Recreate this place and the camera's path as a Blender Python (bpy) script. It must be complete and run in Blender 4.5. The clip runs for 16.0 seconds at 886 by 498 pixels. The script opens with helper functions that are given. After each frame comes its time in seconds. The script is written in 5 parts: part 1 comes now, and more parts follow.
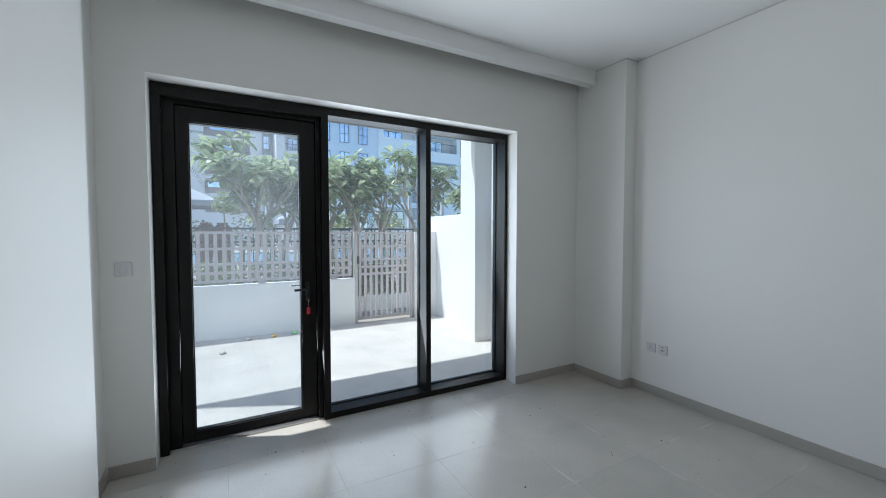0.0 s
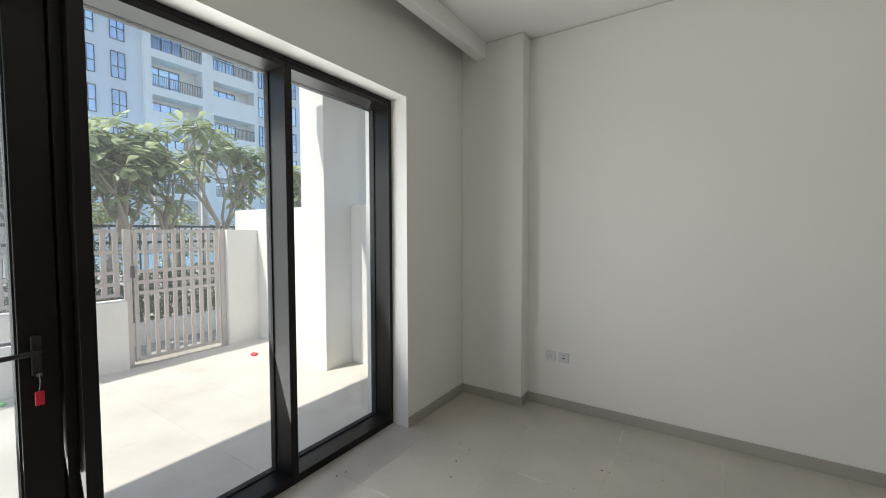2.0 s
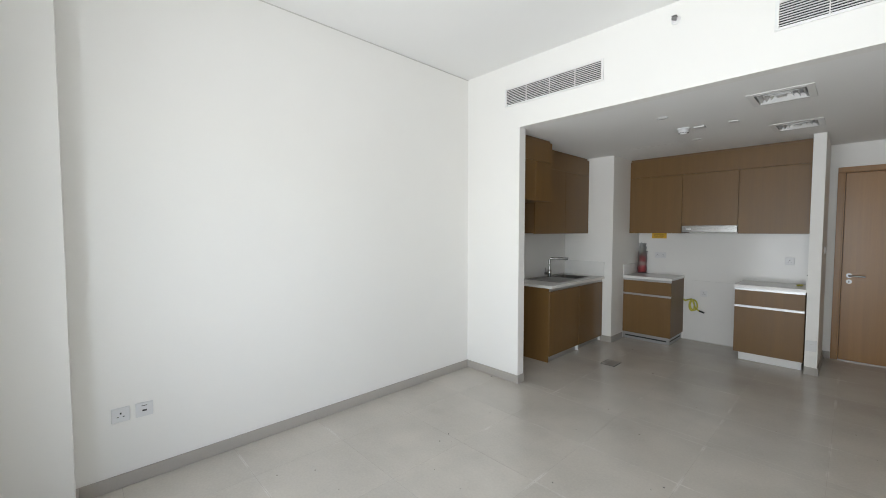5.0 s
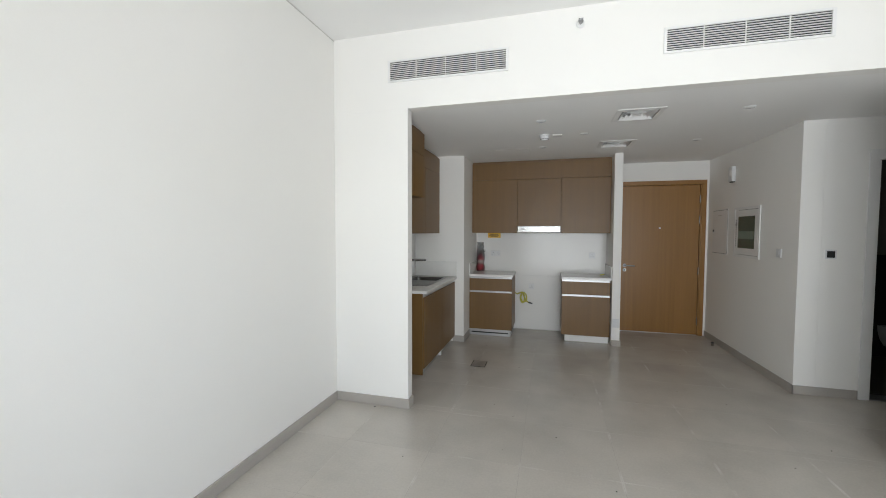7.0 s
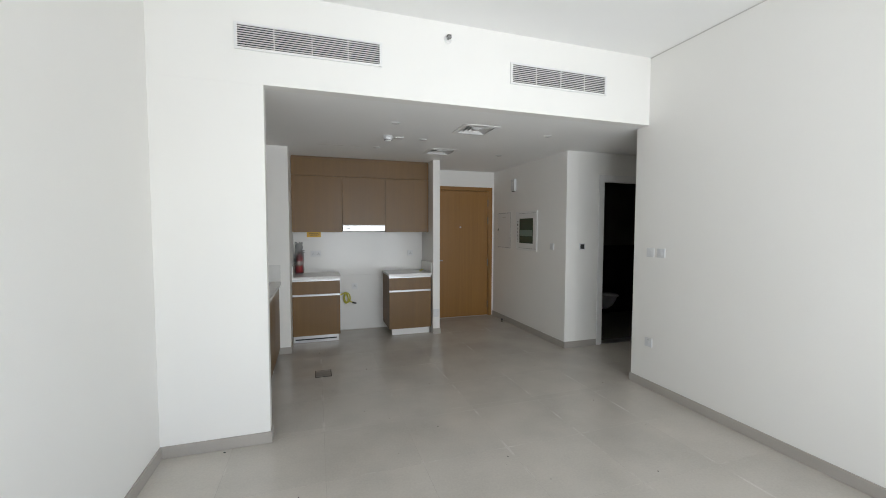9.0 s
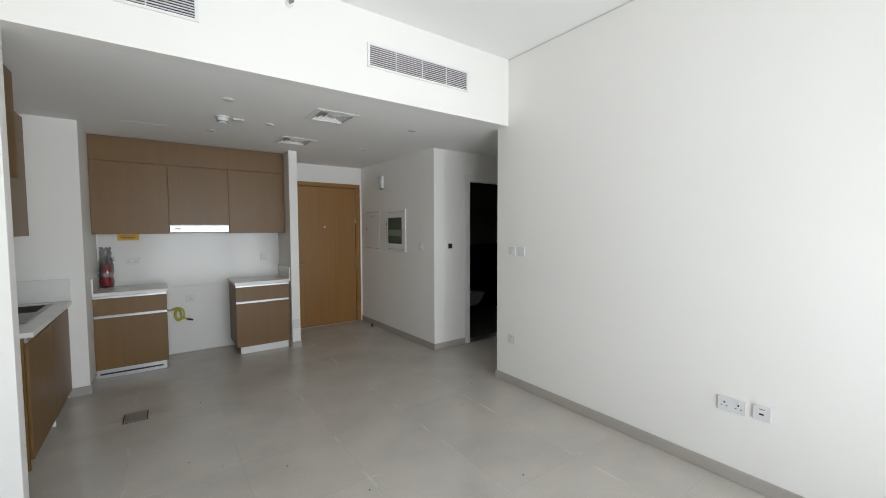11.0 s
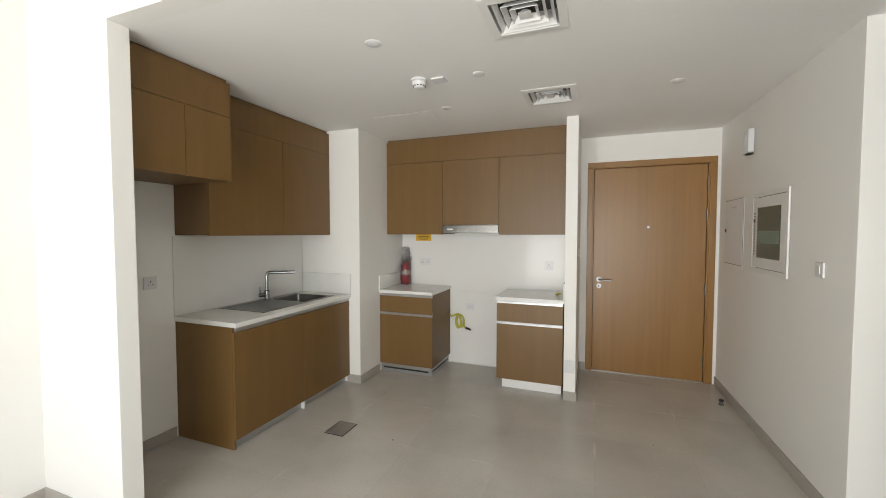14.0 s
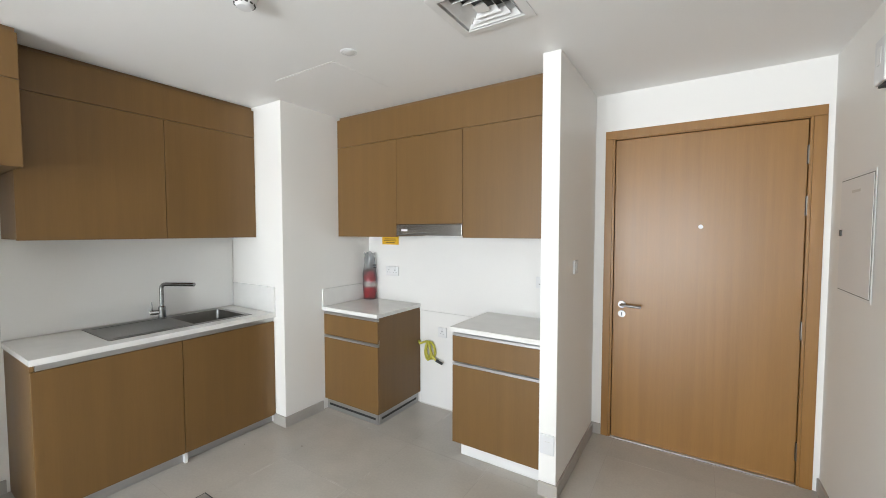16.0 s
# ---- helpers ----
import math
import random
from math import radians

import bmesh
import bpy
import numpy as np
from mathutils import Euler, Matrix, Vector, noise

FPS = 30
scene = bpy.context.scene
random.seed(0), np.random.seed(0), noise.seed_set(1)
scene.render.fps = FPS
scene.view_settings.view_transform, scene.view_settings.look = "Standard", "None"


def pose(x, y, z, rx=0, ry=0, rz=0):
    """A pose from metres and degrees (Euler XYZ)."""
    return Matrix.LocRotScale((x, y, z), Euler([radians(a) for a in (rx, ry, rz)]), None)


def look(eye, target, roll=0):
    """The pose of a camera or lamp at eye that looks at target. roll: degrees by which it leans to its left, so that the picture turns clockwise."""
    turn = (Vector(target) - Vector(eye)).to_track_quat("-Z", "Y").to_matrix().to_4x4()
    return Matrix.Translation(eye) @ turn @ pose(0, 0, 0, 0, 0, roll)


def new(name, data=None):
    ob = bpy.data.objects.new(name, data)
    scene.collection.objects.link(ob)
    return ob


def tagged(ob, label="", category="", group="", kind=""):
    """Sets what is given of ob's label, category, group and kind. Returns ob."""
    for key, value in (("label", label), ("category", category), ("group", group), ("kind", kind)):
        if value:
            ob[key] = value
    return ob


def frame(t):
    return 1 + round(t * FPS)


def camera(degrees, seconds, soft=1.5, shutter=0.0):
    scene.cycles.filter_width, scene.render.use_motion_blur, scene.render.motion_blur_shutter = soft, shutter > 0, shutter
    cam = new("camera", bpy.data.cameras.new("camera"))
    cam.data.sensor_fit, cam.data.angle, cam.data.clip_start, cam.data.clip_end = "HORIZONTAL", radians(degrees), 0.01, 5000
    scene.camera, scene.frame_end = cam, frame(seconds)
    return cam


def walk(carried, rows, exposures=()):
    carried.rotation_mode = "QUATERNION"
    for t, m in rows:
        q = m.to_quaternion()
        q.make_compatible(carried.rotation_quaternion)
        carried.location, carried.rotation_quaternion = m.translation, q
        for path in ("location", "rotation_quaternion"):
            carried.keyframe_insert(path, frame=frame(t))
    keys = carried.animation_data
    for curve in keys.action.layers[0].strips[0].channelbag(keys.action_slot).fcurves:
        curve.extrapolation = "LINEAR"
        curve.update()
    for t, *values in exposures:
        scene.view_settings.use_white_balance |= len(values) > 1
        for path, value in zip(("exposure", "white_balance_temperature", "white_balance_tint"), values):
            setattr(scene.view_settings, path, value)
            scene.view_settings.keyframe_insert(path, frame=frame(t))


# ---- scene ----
cam = camera(97.0, 16.0, soft=0.95)
PATH = [
    (0, (0.488, 0.38, 1.52), (1.455, 2.129, 1.439), 0.0),
    (0.5, (0.517, 0.733, 1.526), (1.56, 2.438, 1.443), 0.1),
    (1, (0.541, 1.044, 1.532), (1.708, 2.667, 1.452), -0.1),
    (1.5, (0.619, 1.322, 1.525), (1.995, 2.771, 1.436), -0.0),
    (2, (0.675, 1.582, 1.517), (2.347, 2.675, 1.427), -0.1),
    (2.5, (0.67, 1.836, 1.526), (2.576, 2.433, 1.425), -0.0),
    (3, (0.676, 2.042, 1.49), (2.671, 2.147, 1.403), 0.1),
    (3.5, (0.687, 2.279, 1.484), (2.648, 1.898, 1.397), -0.0),
    (4, (0.743, 2.551, 1.493), (2.566, 1.732, 1.406), -0.1),
    (4.5, (0.837, 2.729, 1.508), (2.481, 1.592, 1.423), -0.1),
    (5, (1.018, 2.821, 1.532), (2.465, 1.444, 1.439), -0.0),
    (5.2, (1.099, 2.836, 1.523), (2.464, 1.377, 1.434), 0.0),
    (7.3, (2.347, 2.678, 1.527), (2.724, 0.717, 1.426), -0.0),
    (7.5, (2.472, 2.647, 1.538), (2.749, 0.669, 1.432), -0.1),
    (8, (2.71, 2.588, 1.524), (2.722, 0.59, 1.423), 0.1),
    (8.5, (2.891, 2.552, 1.537), (2.585, 0.579, 1.43), 0.0),
    (9, (2.977, 2.63, 1.55), (2.359, 0.731, 1.446), 0.1),
    (9.5, (3.055, 2.719, 1.57), (2.057, 0.988, 1.469), 0.1),
    (9.7, (3.075, 2.725, 1.558), (1.927, 1.09, 1.466), 0.0),
    (11.8, (2.267, 2.05, 1.543), (1.094, 0.434, 1.435), -0.2),
    (12, (2.143, 1.981, 1.533), (1.108, 0.273, 1.435), -0.3),
    (12.5, (1.807, 1.792, 1.526), (1.288, -0.137, 1.44), -0.4),
    (13, (1.553, 1.522, 1.543), (1.483, -0.475, 1.454), -0.1),
    (13.5, (1.316, 1.186, 1.521), (1.663, -0.782, 1.439), -0.2),
    (14, (1.12, 0.828, 1.519), (1.833, -1.039, 1.435), 0.0),
    (14.5, (1.004, 0.45, 1.522), (1.954, -1.308, 1.44), 0.0),
    (15, (0.837, 0.09, 1.516), (1.915, -1.593, 1.432), 0.1),
    (15.5, (0.705, -0.267, 1.532), (1.831, -1.918, 1.444), 0.0),
    (16, (0.601, -0.643, 1.547), (1.686, -2.32, 1.455), 0.0),
]
EXPOSURES = [(0.0, 0.73, 5800, 7), (1.0, 0.72, 5750, 7), (1.5, 0.75, 6450, 10), (2.0, 0.78, 6850, 10), (2.5, 0.79, 6900, 10), (3.0, 1.02, 7000, 11), (3.5, 1.3, 7050, 11), (4.2, 1.53, 6550, 10), (5.0, 1.75, 6400, 10),
             (8.0, 1.74, 6450, 10), (9.5, 1.72, 6350, 10), (12.0, 1.93, 6450, 10), (13.0, 2.23, 6650, 10), (13.5, 2.32, 6800, 10), (14.5, 2.56, 7050, 11), (15.4, 2.76, 7150, 11), (16.0, 3.06, 6350, 10)]
walk(cam, [(t, look(eye, target, roll)) for t, eye, target, roll in PATH], EXPOSURES)

# ---- light ----
SUN_DX, SUN_DY = -0.50, 0.235          # towards the sun, per metre of height
world = bpy.data.worlds.new("sky")
scene.world = world
world.use_nodes = True
wn = world.node_tree.nodes
sky = wn.new("ShaderNodeTexSky")
sky.sky_type = "NISHITA"
sky.sun_disc = False
sky.sun_elevation = math.atan2(1.0, math.hypot(SUN_DX, SUN_DY))
sky.sun_rotation = math.atan2(SUN_DX, SUN_DY)
world.node_tree.links.new(sky.outputs[0], wn["Background"].inputs[0])
wn["Background"].inputs[1].default_value = 0.15
sun = new("sun", bpy.data.lights.new("sun", "SUN"))
sun.data.energy, sun.data.angle, sun.data.color = 3.3, radians(0.6), (1.0, 0.96, 0.9)
sun.matrix_world = look((SUN_DX * 20, SUN_DY * 20, 20), (0, 0, 0))
# daylight of the sky coming through the window opening
portal = new("window_daylight", bpy.data.lights.new("window_daylight", "AREA"))
portal.data.shape, portal.data.size, portal.data.size_y = "RECTANGLE", 2.7, 2.2
portal.data.energy, portal.data.color = 31, (0.93, 0.97, 1.0)
portal.data.spread = radians(148)
portal.matrix_world = look((1.5, 3.90, 1.25), (1.5, 0.0, 2.7))

# ---- materials ----
def material(name):
    m = bpy.data.materials.new(name)
    m.use_nodes = True
    return m, m.node_tree.nodes, m.node_tree.links, m.node_tree.nodes["Principled BSDF"]


def surface(name, colour, rough=0.5, metal=0.0, vary=0.06, scale=3.0, fine=60.0, bump=0.05, stretch=(1, 1, 1), per_object=0.0, spec=0.5, stain=0.0):
    """A two-scale procedural surface: broad clouds and fine grain in colour, roughness and relief."""
    m, n, l, b = material(name)
    co = n.new("ShaderNodeTexCoord")
    mp = n.new("ShaderNodeMapping")
    geo = n.new("ShaderNodeNewGeometry")
    mp.inputs["Scale"].default_value = stretch
    l.new(geo.outputs["Position"], mp.inputs["Vector"])
    big, small = n.new("ShaderNodeTexNoise"), n.new("ShaderNodeTexNoise")
    big.inputs["Scale"].default_value, big.inputs["Detail"].default_value = scale, 4
    small.inputs["Scale"].default_value, small.inputs["Detail"].default_value = fine, 3
    for t in (big, small):
        l.new(mp.outputs[0], t.inputs["Vector"])
    mix = n.new("ShaderNodeMath")
    mix.operation = "MULTIPLY_ADD"
    mix.inputs[1].default_value, mix.inputs[2].default_value = 0.5, 0.0
    l.new(small.outputs[0], mix.inputs[0])
    add = n.new("ShaderNodeMath")
    add.operation = "ADD"
    l.new(mix.outputs[0], add.inputs[0])
    l.new(big.outputs[0], add.inputs[1])
    rng = n.new("ShaderNodeMapRange")
    rng.inputs[1].default_value, rng.inputs[2].default_value = 0.45, 1.05
    rng.inputs[3].default_value, rng.inputs[4].default_value = 1 - vary, 1 + vary
    l.new(add.outputs[0], rng.inputs[0])
    factor = rng.outputs[0]
    if per_object:
        oi = n.new("ShaderNodeObjectInfo")
        r2 = n.new("ShaderNodeMapRange")
        r2.inputs[3].default_value, r2.inputs[4].default_value = 1 - per_object, 1 + per_object
        l.new(oi.outputs["Random"], r2.inputs[0])
        mm = n.new("ShaderNodeMath")
        mm.operation = "MULTIPLY"
        l.new(factor, mm.inputs[0])
        l.new(r2.outputs[0], mm.inputs[1])
        factor = mm.outputs[0]
    if stain:
        st = n.new("ShaderNodeTexNoise")
        st.inputs["Scale"].default_value, st.inputs["Detail"].default_value, st.inputs["Roughness"].default_value = 1.3, 8, 0.7
        l.new(geo.outputs["Position"], st.inputs["Vector"])
        r3 = n.new("ShaderNodeMapRange")
        r3.inputs[1].default_value, r3.inputs[2].default_value = 0.5, 0.75
        r3.inputs[3].default_value, r3.inputs[4].default_value = 1.0, 1 - stain
        l.new(st.outputs[0], r3.inputs[0])
        m3 = n.new("ShaderNodeMath")
        m3.operation = "MULTIPLY"
        l.new(factor, m3.inputs[0])
        l.new(r3.outputs[0], m3.inputs[1])
        factor = m3.outputs[0]
    vm = n.new("ShaderNodeVectorMath")
    vm.operation = "SCALE"
    vm.inputs[0].default_value = colour
    l.new(factor, vm.inputs["Scale"])
    l.new(vm.outputs[0], b.inputs["Base Color"])
    rr = n.new("ShaderNodeMapRange")
    rr.inputs[3].default_value, rr.inputs[4].default_value = max(0.02, rough * 0.85), min(1, rough * 1.15)
    l.new(big.outputs[0], rr.inputs[0])
    l.new(rr.outputs[0], b.inputs["Roughness"])
    b.inputs["Metallic"].default_value = metal
    b.inputs["Specular IOR Level"].default_value = spec
    if bump:
        bp = n.new("ShaderNodeBump")
        bp.inputs["Strength"].default_value, bp.inputs["Distance"].default_value = bump, 0.002
        l.new(small.outputs[0], bp.inputs["Height"])
        l.new(bp.outputs[0], b.inputs["Normal"])
    return m


PAINT = surface("wall_paint", (0.84, 0.825, 0.79), 0.55, vary=0.015, scale=1.2, fine=180, bump=0.12)
CEILING = surface("ceiling_paint", (0.86, 0.853, 0.835), 0.7, vary=0.012, scale=1.0, fine=150, bump=0.08)
TILE = surface("floor_porcelain", (0.51, 0.475, 0.423), 0.24, vary=0.10, scale=2.2, fine=70, bump=0.03, per_object=0.03, stain=0.09)


def joint_haze(m, half, reach):
    """Pale grout film left in broken smears along the edges of square tiles of that half width."""
    n, l = m.node_tree.nodes, m.node_tree.links
    b = n["Principled BSDF"]
    co, absolute, parts = n.new("ShaderNodeTexCoord"), n.new("ShaderNodeVectorMath"), n.new("ShaderNodeSeparateXYZ")
    absolute.operation = "ABSOLUTE"
    l.new(co.outputs["Object"], absolute.inputs[0])
    l.new(absolute.outputs[0], parts.inputs[0])
    far = n.new("ShaderNodeMath")
    far.operation = "MAXIMUM"
    l.new(parts.outputs[0], far.inputs[0])
    l.new(parts.outputs[1], far.inputs[1])
    edge, geo, noise, patch, both = (n.new(k) for k in ("ShaderNodeMapRange", "ShaderNodeNewGeometry", "ShaderNodeTexNoise", "ShaderNodeMapRange", "ShaderNodeMath"))
    edge.inputs[1].default_value, edge.inputs[2].default_value = half - reach, half
    l.new(far.outputs[0], edge.inputs[0])
    noise.inputs["Scale"].default_value, noise.inputs["Detail"].default_value = 3.1, 5
    l.new(geo.outputs["Position"], noise.inputs["Vector"])
    patch.inputs[1].default_value, patch.inputs[2].default_value, patch.inputs[4].default_value = 0.54, 0.68, 0.5
    l.new(noise.outputs[0], patch.inputs[0])
    both.operation = "MULTIPLY"
    l.new(edge.outputs[0], both.inputs[0])
    l.new(patch.outputs[0], both.inputs[1])
    mix = n.new("ShaderNodeMix")
    mix.data_type = "RGBA"
    for socket in mix.inputs:
        if socket.name == "A" and socket.type == "RGBA":
            l.new(b.inputs["Base Color"].links[0].from_socket, socket)
        elif socket.name == "B" and socket.type == "RGBA":
            socket.default_value = (0.78, 0.76, 0.73, 1)
    l.new(both.outputs[0], mix.inputs[0])
    l.new([o for o in mix.outputs if o.type == "RGBA"][0], b.inputs["Base Color"])


joint_haze(TILE, 0.306, 0.010)
GROUT = surface("floor_grout", (0.36, 0.33, 0.29), 0.9, vary=0.1, fine=200, bump=0.2)
SKIRT = surface("skirting_tile", (0.40, 0.37, 0.335), 0.4, vary=0.05, scale=4, fine=80, bump=0.03)
TERRACE = surface("terrace_tile", (0.58, 0.55, 0.505), 0.6, vary=0.10, scale=2.0, fine=60, bump=0.015, per_object=0.03, stain=0.18)
OUTWALL = surface("outdoor_render", (0.79, 0.78, 0.755), 0.85, vary=0.03, scale=1.5, fine=140, bump=0.08, stain=0.03)
CAB = surface("cabinet_laminate", (0.168, 0.089, 0.025), 0.42, vary=0.09, scale=2.0, fine=20, bump=0.05, stretch=(9, 9, 0.35), per_object=0.02)
CABIN = surface("cabinet_carcass", (0.175, 0.10, 0.042), 0.5, vary=0.06, scale=2, fine=38, stretch=(9, 9, 0.35))
DOORWOOD = surface("door_veneer", (0.292, 0.145, 0.038), 0.34, vary=0.12, scale=2.2, fine=30, bump=0.10, stretch=(12, 12, 0.30))
BRONZE = surface("dark_bronze_aluminium", (0.0075, 0.0064, 0.0052), 0.42, metal=0.0, spec=0.3, vary=0.06, fine=220, bump=0.04)
BLACK = surface("black_plastic", (0.02, 0.02, 0.02), 0.45, vary=0.05)
GASKET = surface("rubber_gasket", (0.012, 0.012, 0.012), 0.7, vary=0.05)
PLASTIC = surface("white_plastic", (0.70, 0.70, 0.70), 0.3, vary=0.01, bump=0.0)
METALWHITE = surface("white_enamel", (0.78, 0.775, 0.76), 0.4, vary=0.015, bump=0.03)
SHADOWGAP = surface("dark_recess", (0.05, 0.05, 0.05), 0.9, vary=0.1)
CHROME = surface("chrome", (0.33, 0.33, 0.33), 0.16, metal=1.0, vary=0.02, bump=0.0)
SATIN = surface("satin_chrome", (0.34, 0.335, 0.325), 0.38, metal=1.0, vary=0.03, bump=0.0)
STEEL = surface("brushed_steel", (0.36, 0.355, 0.345), 0.26, metal=1.0, vary=0.06, fine=60, bump=0.03, stretch=(1, 14, 14))
SINKSTEEL = surface("sink_steel", (0.18, 0.175, 0.165), 0.3, metal=1.0, vary=0.06, fine=60, bump=0.03, stretch=(1, 14, 14))
DUCT = surface("duct_grey", (0.10, 0.10, 0.10), 0.9, vary=0.1)
COVER = surface("drain_cover", (0.30, 0.28, 0.25), 0.45, metal=0.4, vary=0.15, scale=20)
ALU = surface("satin_aluminium", (0.50, 0.50, 0.50), 0.35, metal=0.85, vary=0.04, fine=90, stretch=(1, 1, 10))
QUARTZ = surface("white_quartz", (0.78, 0.77, 0.74), 0.22, vary=0.04, scale=8, fine=260, bump=0.01)
SPLASH = surface("splash_panel", (0.78, 0.77, 0.745), 0.16, vary=0.012, bump=0.0, spec=0.3)
FENCE = surface("fence_coated_steel", (0.50, 0.45, 0.425), 0.5, vary=0.05, fine=120, bump=0.05)
DARKFENCE = surface("dark_fence_steel", (0.05, 0.052, 0.055), 0.5, vary=0.05)
RED = surface("red_enamel", (0.42, 0.012, 0.02), 0.3, vary=0.06, fine=30)
YELLOW = surface("yellow_plastic", (0.72, 0.42, 0.02), 0.45, vary=0.06)
HOSE = surface("yellow_green_hose", (0.50, 0.46, 0.06), 0.45, vary=0.12, fine=80)
GREEN = surface("green_plastic", (0.06, 0.6, 0.12), 0.4)
REDPL = surface("red_plastic", (0.65, 0.02, 0.05), 0.4)
GAP = surface("ceiling_gap", (0.62, 0.605, 0.57), 0.8, vary=0.03)
PAPER = surface("scrap_paper", (0.6, 0.56, 0.5), 0.8, vary=0.1)
# near-black colour carries the unlit bathroom's gloom on top of dark tile
DIMTILE = surface("bathroom_dark_unlit_tile", (0.026, 0.025, 0.023), 0.55, vary=0.12, scale=3, spec=0.15)
MIDTILE = surface("bathroom_brown_tile", (0.14, 0.13, 0.11), 0.5, vary=0.12, scale=3, spec=0.2)
CERAMIC = surface("white_ceramic", (0.8, 0.8, 0.79), 0.12, vary=0.01, bump=0.0)
BARK = surface("pale_bark", (0.42, 0.37, 0.31), 0.85, vary=0.2, scale=6, fine=50, bump=0.5)
SOIL = surface("garden_ground", (0.33, 0.30, 0.26), 0.95, vary=0.2, scale=0.6, fine=20, bump=0.3)
PAVING = surface("garden_paving", (0.36, 0.345, 0.33), 0.8, vary=0.08, scale=0.7, fine=10)
FACADE = surface("facade_white", (0.80, 0.795, 0.78), 0.85, vary=0.03, scale=0.15, fine=3, bump=0.1)
FACADE2 = surface("facade_blue_grey", (0.67, 0.70, 0.745), 0.85, vary=0.03, scale=0.15, fine=3, bump=0.1)
FACADE3 = surface("facade_beige", (0.60, 0.565, 0.52), 0.85, vary=0.04, scale=0.15, fine=3, bump=0.1)
CANVAS = surface("parasol_canvas", (0.62, 0.63, 0.64), 0.9, vary=0.06, scale=4, fine=120)
TERRACOTTA = surface("terracotta", (0.17, 0.085, 0.065), 0.8, vary=0.15, scale=6, fine=60, bump=0.2)
WATER = surface("pool_water", (0.16, 0.42, 0.62), 0.08, vary=0.12, scale=0.8, fine=4, bump=0.4, spec=0.6)
TAUPE = surface("taupe_balcony_panel", (0.34, 0.29, 0.27), 0.6, vary=0.06, scale=0.5, fine=6)
GREYCANVAS = surface("grey_canvas", (0.42, 0.44, 0.47), 0.9, vary=0.06, scale=4, fine=120)
RAIL = surface("balcony_rail", (0.10, 0.10, 0.11), 0.5, vary=0.05)


def leaf_material(name, colour, tip):
    m, n, l, b = material(name)
    geo = n.new("ShaderNodeNewGeometry")
    ramp = n.new("ShaderNodeValToRGB")
    ramp.color_ramp.elements[0].color, ramp.color_ramp.elements[1].color = (*colour, 1), (*tip, 1)
    l.new(geo.outputs["Random Per Island"], ramp.inputs[0])
    l.new(ramp.outputs[0], b.inputs["Base Color"])
    b.inputs["Roughness"].default_value = 0.27
    tr = n.new("ShaderNodeBsdfTranslucent")
    l.new(ramp.outputs[0], tr.inputs[0])
    mx = n.new("ShaderNodeMixShader")
    mx.inputs[0].default_value = 0.55
    l.new(b.outputs[0], mx.inputs[1])
    l.new(tr.outputs[0], mx.inputs[2])
    l.new(mx.outputs[0], n["Material Output"].inputs[0])
    return m


LEAF = leaf_material("frangipani_leaf", (0.19, 0.26, 0.12), (0.56, 0.63, 0.40))
HEDGE = leaf_material("hedge_leaf", (0.09, 0.13, 0.055), (0.25, 0.31, 0.14))
BUSH = leaf_material("light_bush_leaf", (0.24, 0.30, 0.11), (0.46, 0.50, 0.24))
PALM = leaf_material("palm_leaf", (0.10, 0.13, 0.09), (0.20, 0.23, 0.14))


def glass_material(name, tint, haze=0.0):
    """Clear pane: passes light straight on, with a real glass reflection."""
    m, n, l, b = material(name)
    n.remove(b)
    tr, gl, lw, mx = n.new("ShaderNodeBsdfTransparent"), n.new("ShaderNodeBsdfGlossy"), n.new("ShaderNodeLayerWeight"), n.new("ShaderNodeMixShader")
    tr.inputs[0].default_value = (*tint, 1)
    gl.inputs["Roughness"].default_value = 0.01
    lw.inputs[0].default_value = 0.5
    pw, ma = n.new("ShaderNodeMath"), n.new("ShaderNodeMath")
    pw.operation, ma.operation = "POWER", "MULTIPLY_ADD"
    pw.inputs[1].default_value, ma.inputs[1].default_value, ma.inputs[2].default_value = 5.0, 0.9, 0.035
    l.new(lw.outputs["Facing"], pw.inputs[0])
    l.new(pw.outputs[0], ma.inputs[0])
    l.new(ma.outputs[0], mx.inputs[0])
    l.new(tr.outputs[0], mx.inputs[1])
    l.new(gl.outputs[0], mx.inputs[2])
    out = mx
    if haze:
        df, m2 = n.new("ShaderNodeBsdfTranslucent"), n.new("ShaderNodeMixShader")
        df.inputs[0].default_value = (0.6, 0.62, 0.64, 1)
        m2.inputs[0].default_value = haze
        l.new(mx.outputs[0], m2.inputs[1])
        l.new(df.outputs[0], m2.inputs[2])
        out = m2
    l.new(out.outputs[0], n["Material Output"].inputs[0])
    return m


GLASS = glass_material("clear_glass", (0.93, 0.95, 0.95), haze=0.02)
DUSTYGLASS = glass_material("dusty_door_glass", (0.86, 0.89, 0.90), haze=0.05)
# blue, patchy tone puts the reflected sky and buildings into the pane colour
FARGLASS = surface("facade_sky_tinted_glass", (0.58, 0.70, 0.86), 0.06, per_object=0.3, metal=0.8, vary=0.35, scale=0.4, bump=0.0, spec=1.0)
CABGLASS = surface("green_cabinet_glass", (0.05, 0.085, 0.065), 0.1, vary=0.1, bump=0.0)

# ---- building blocks ----
PLACE = {}


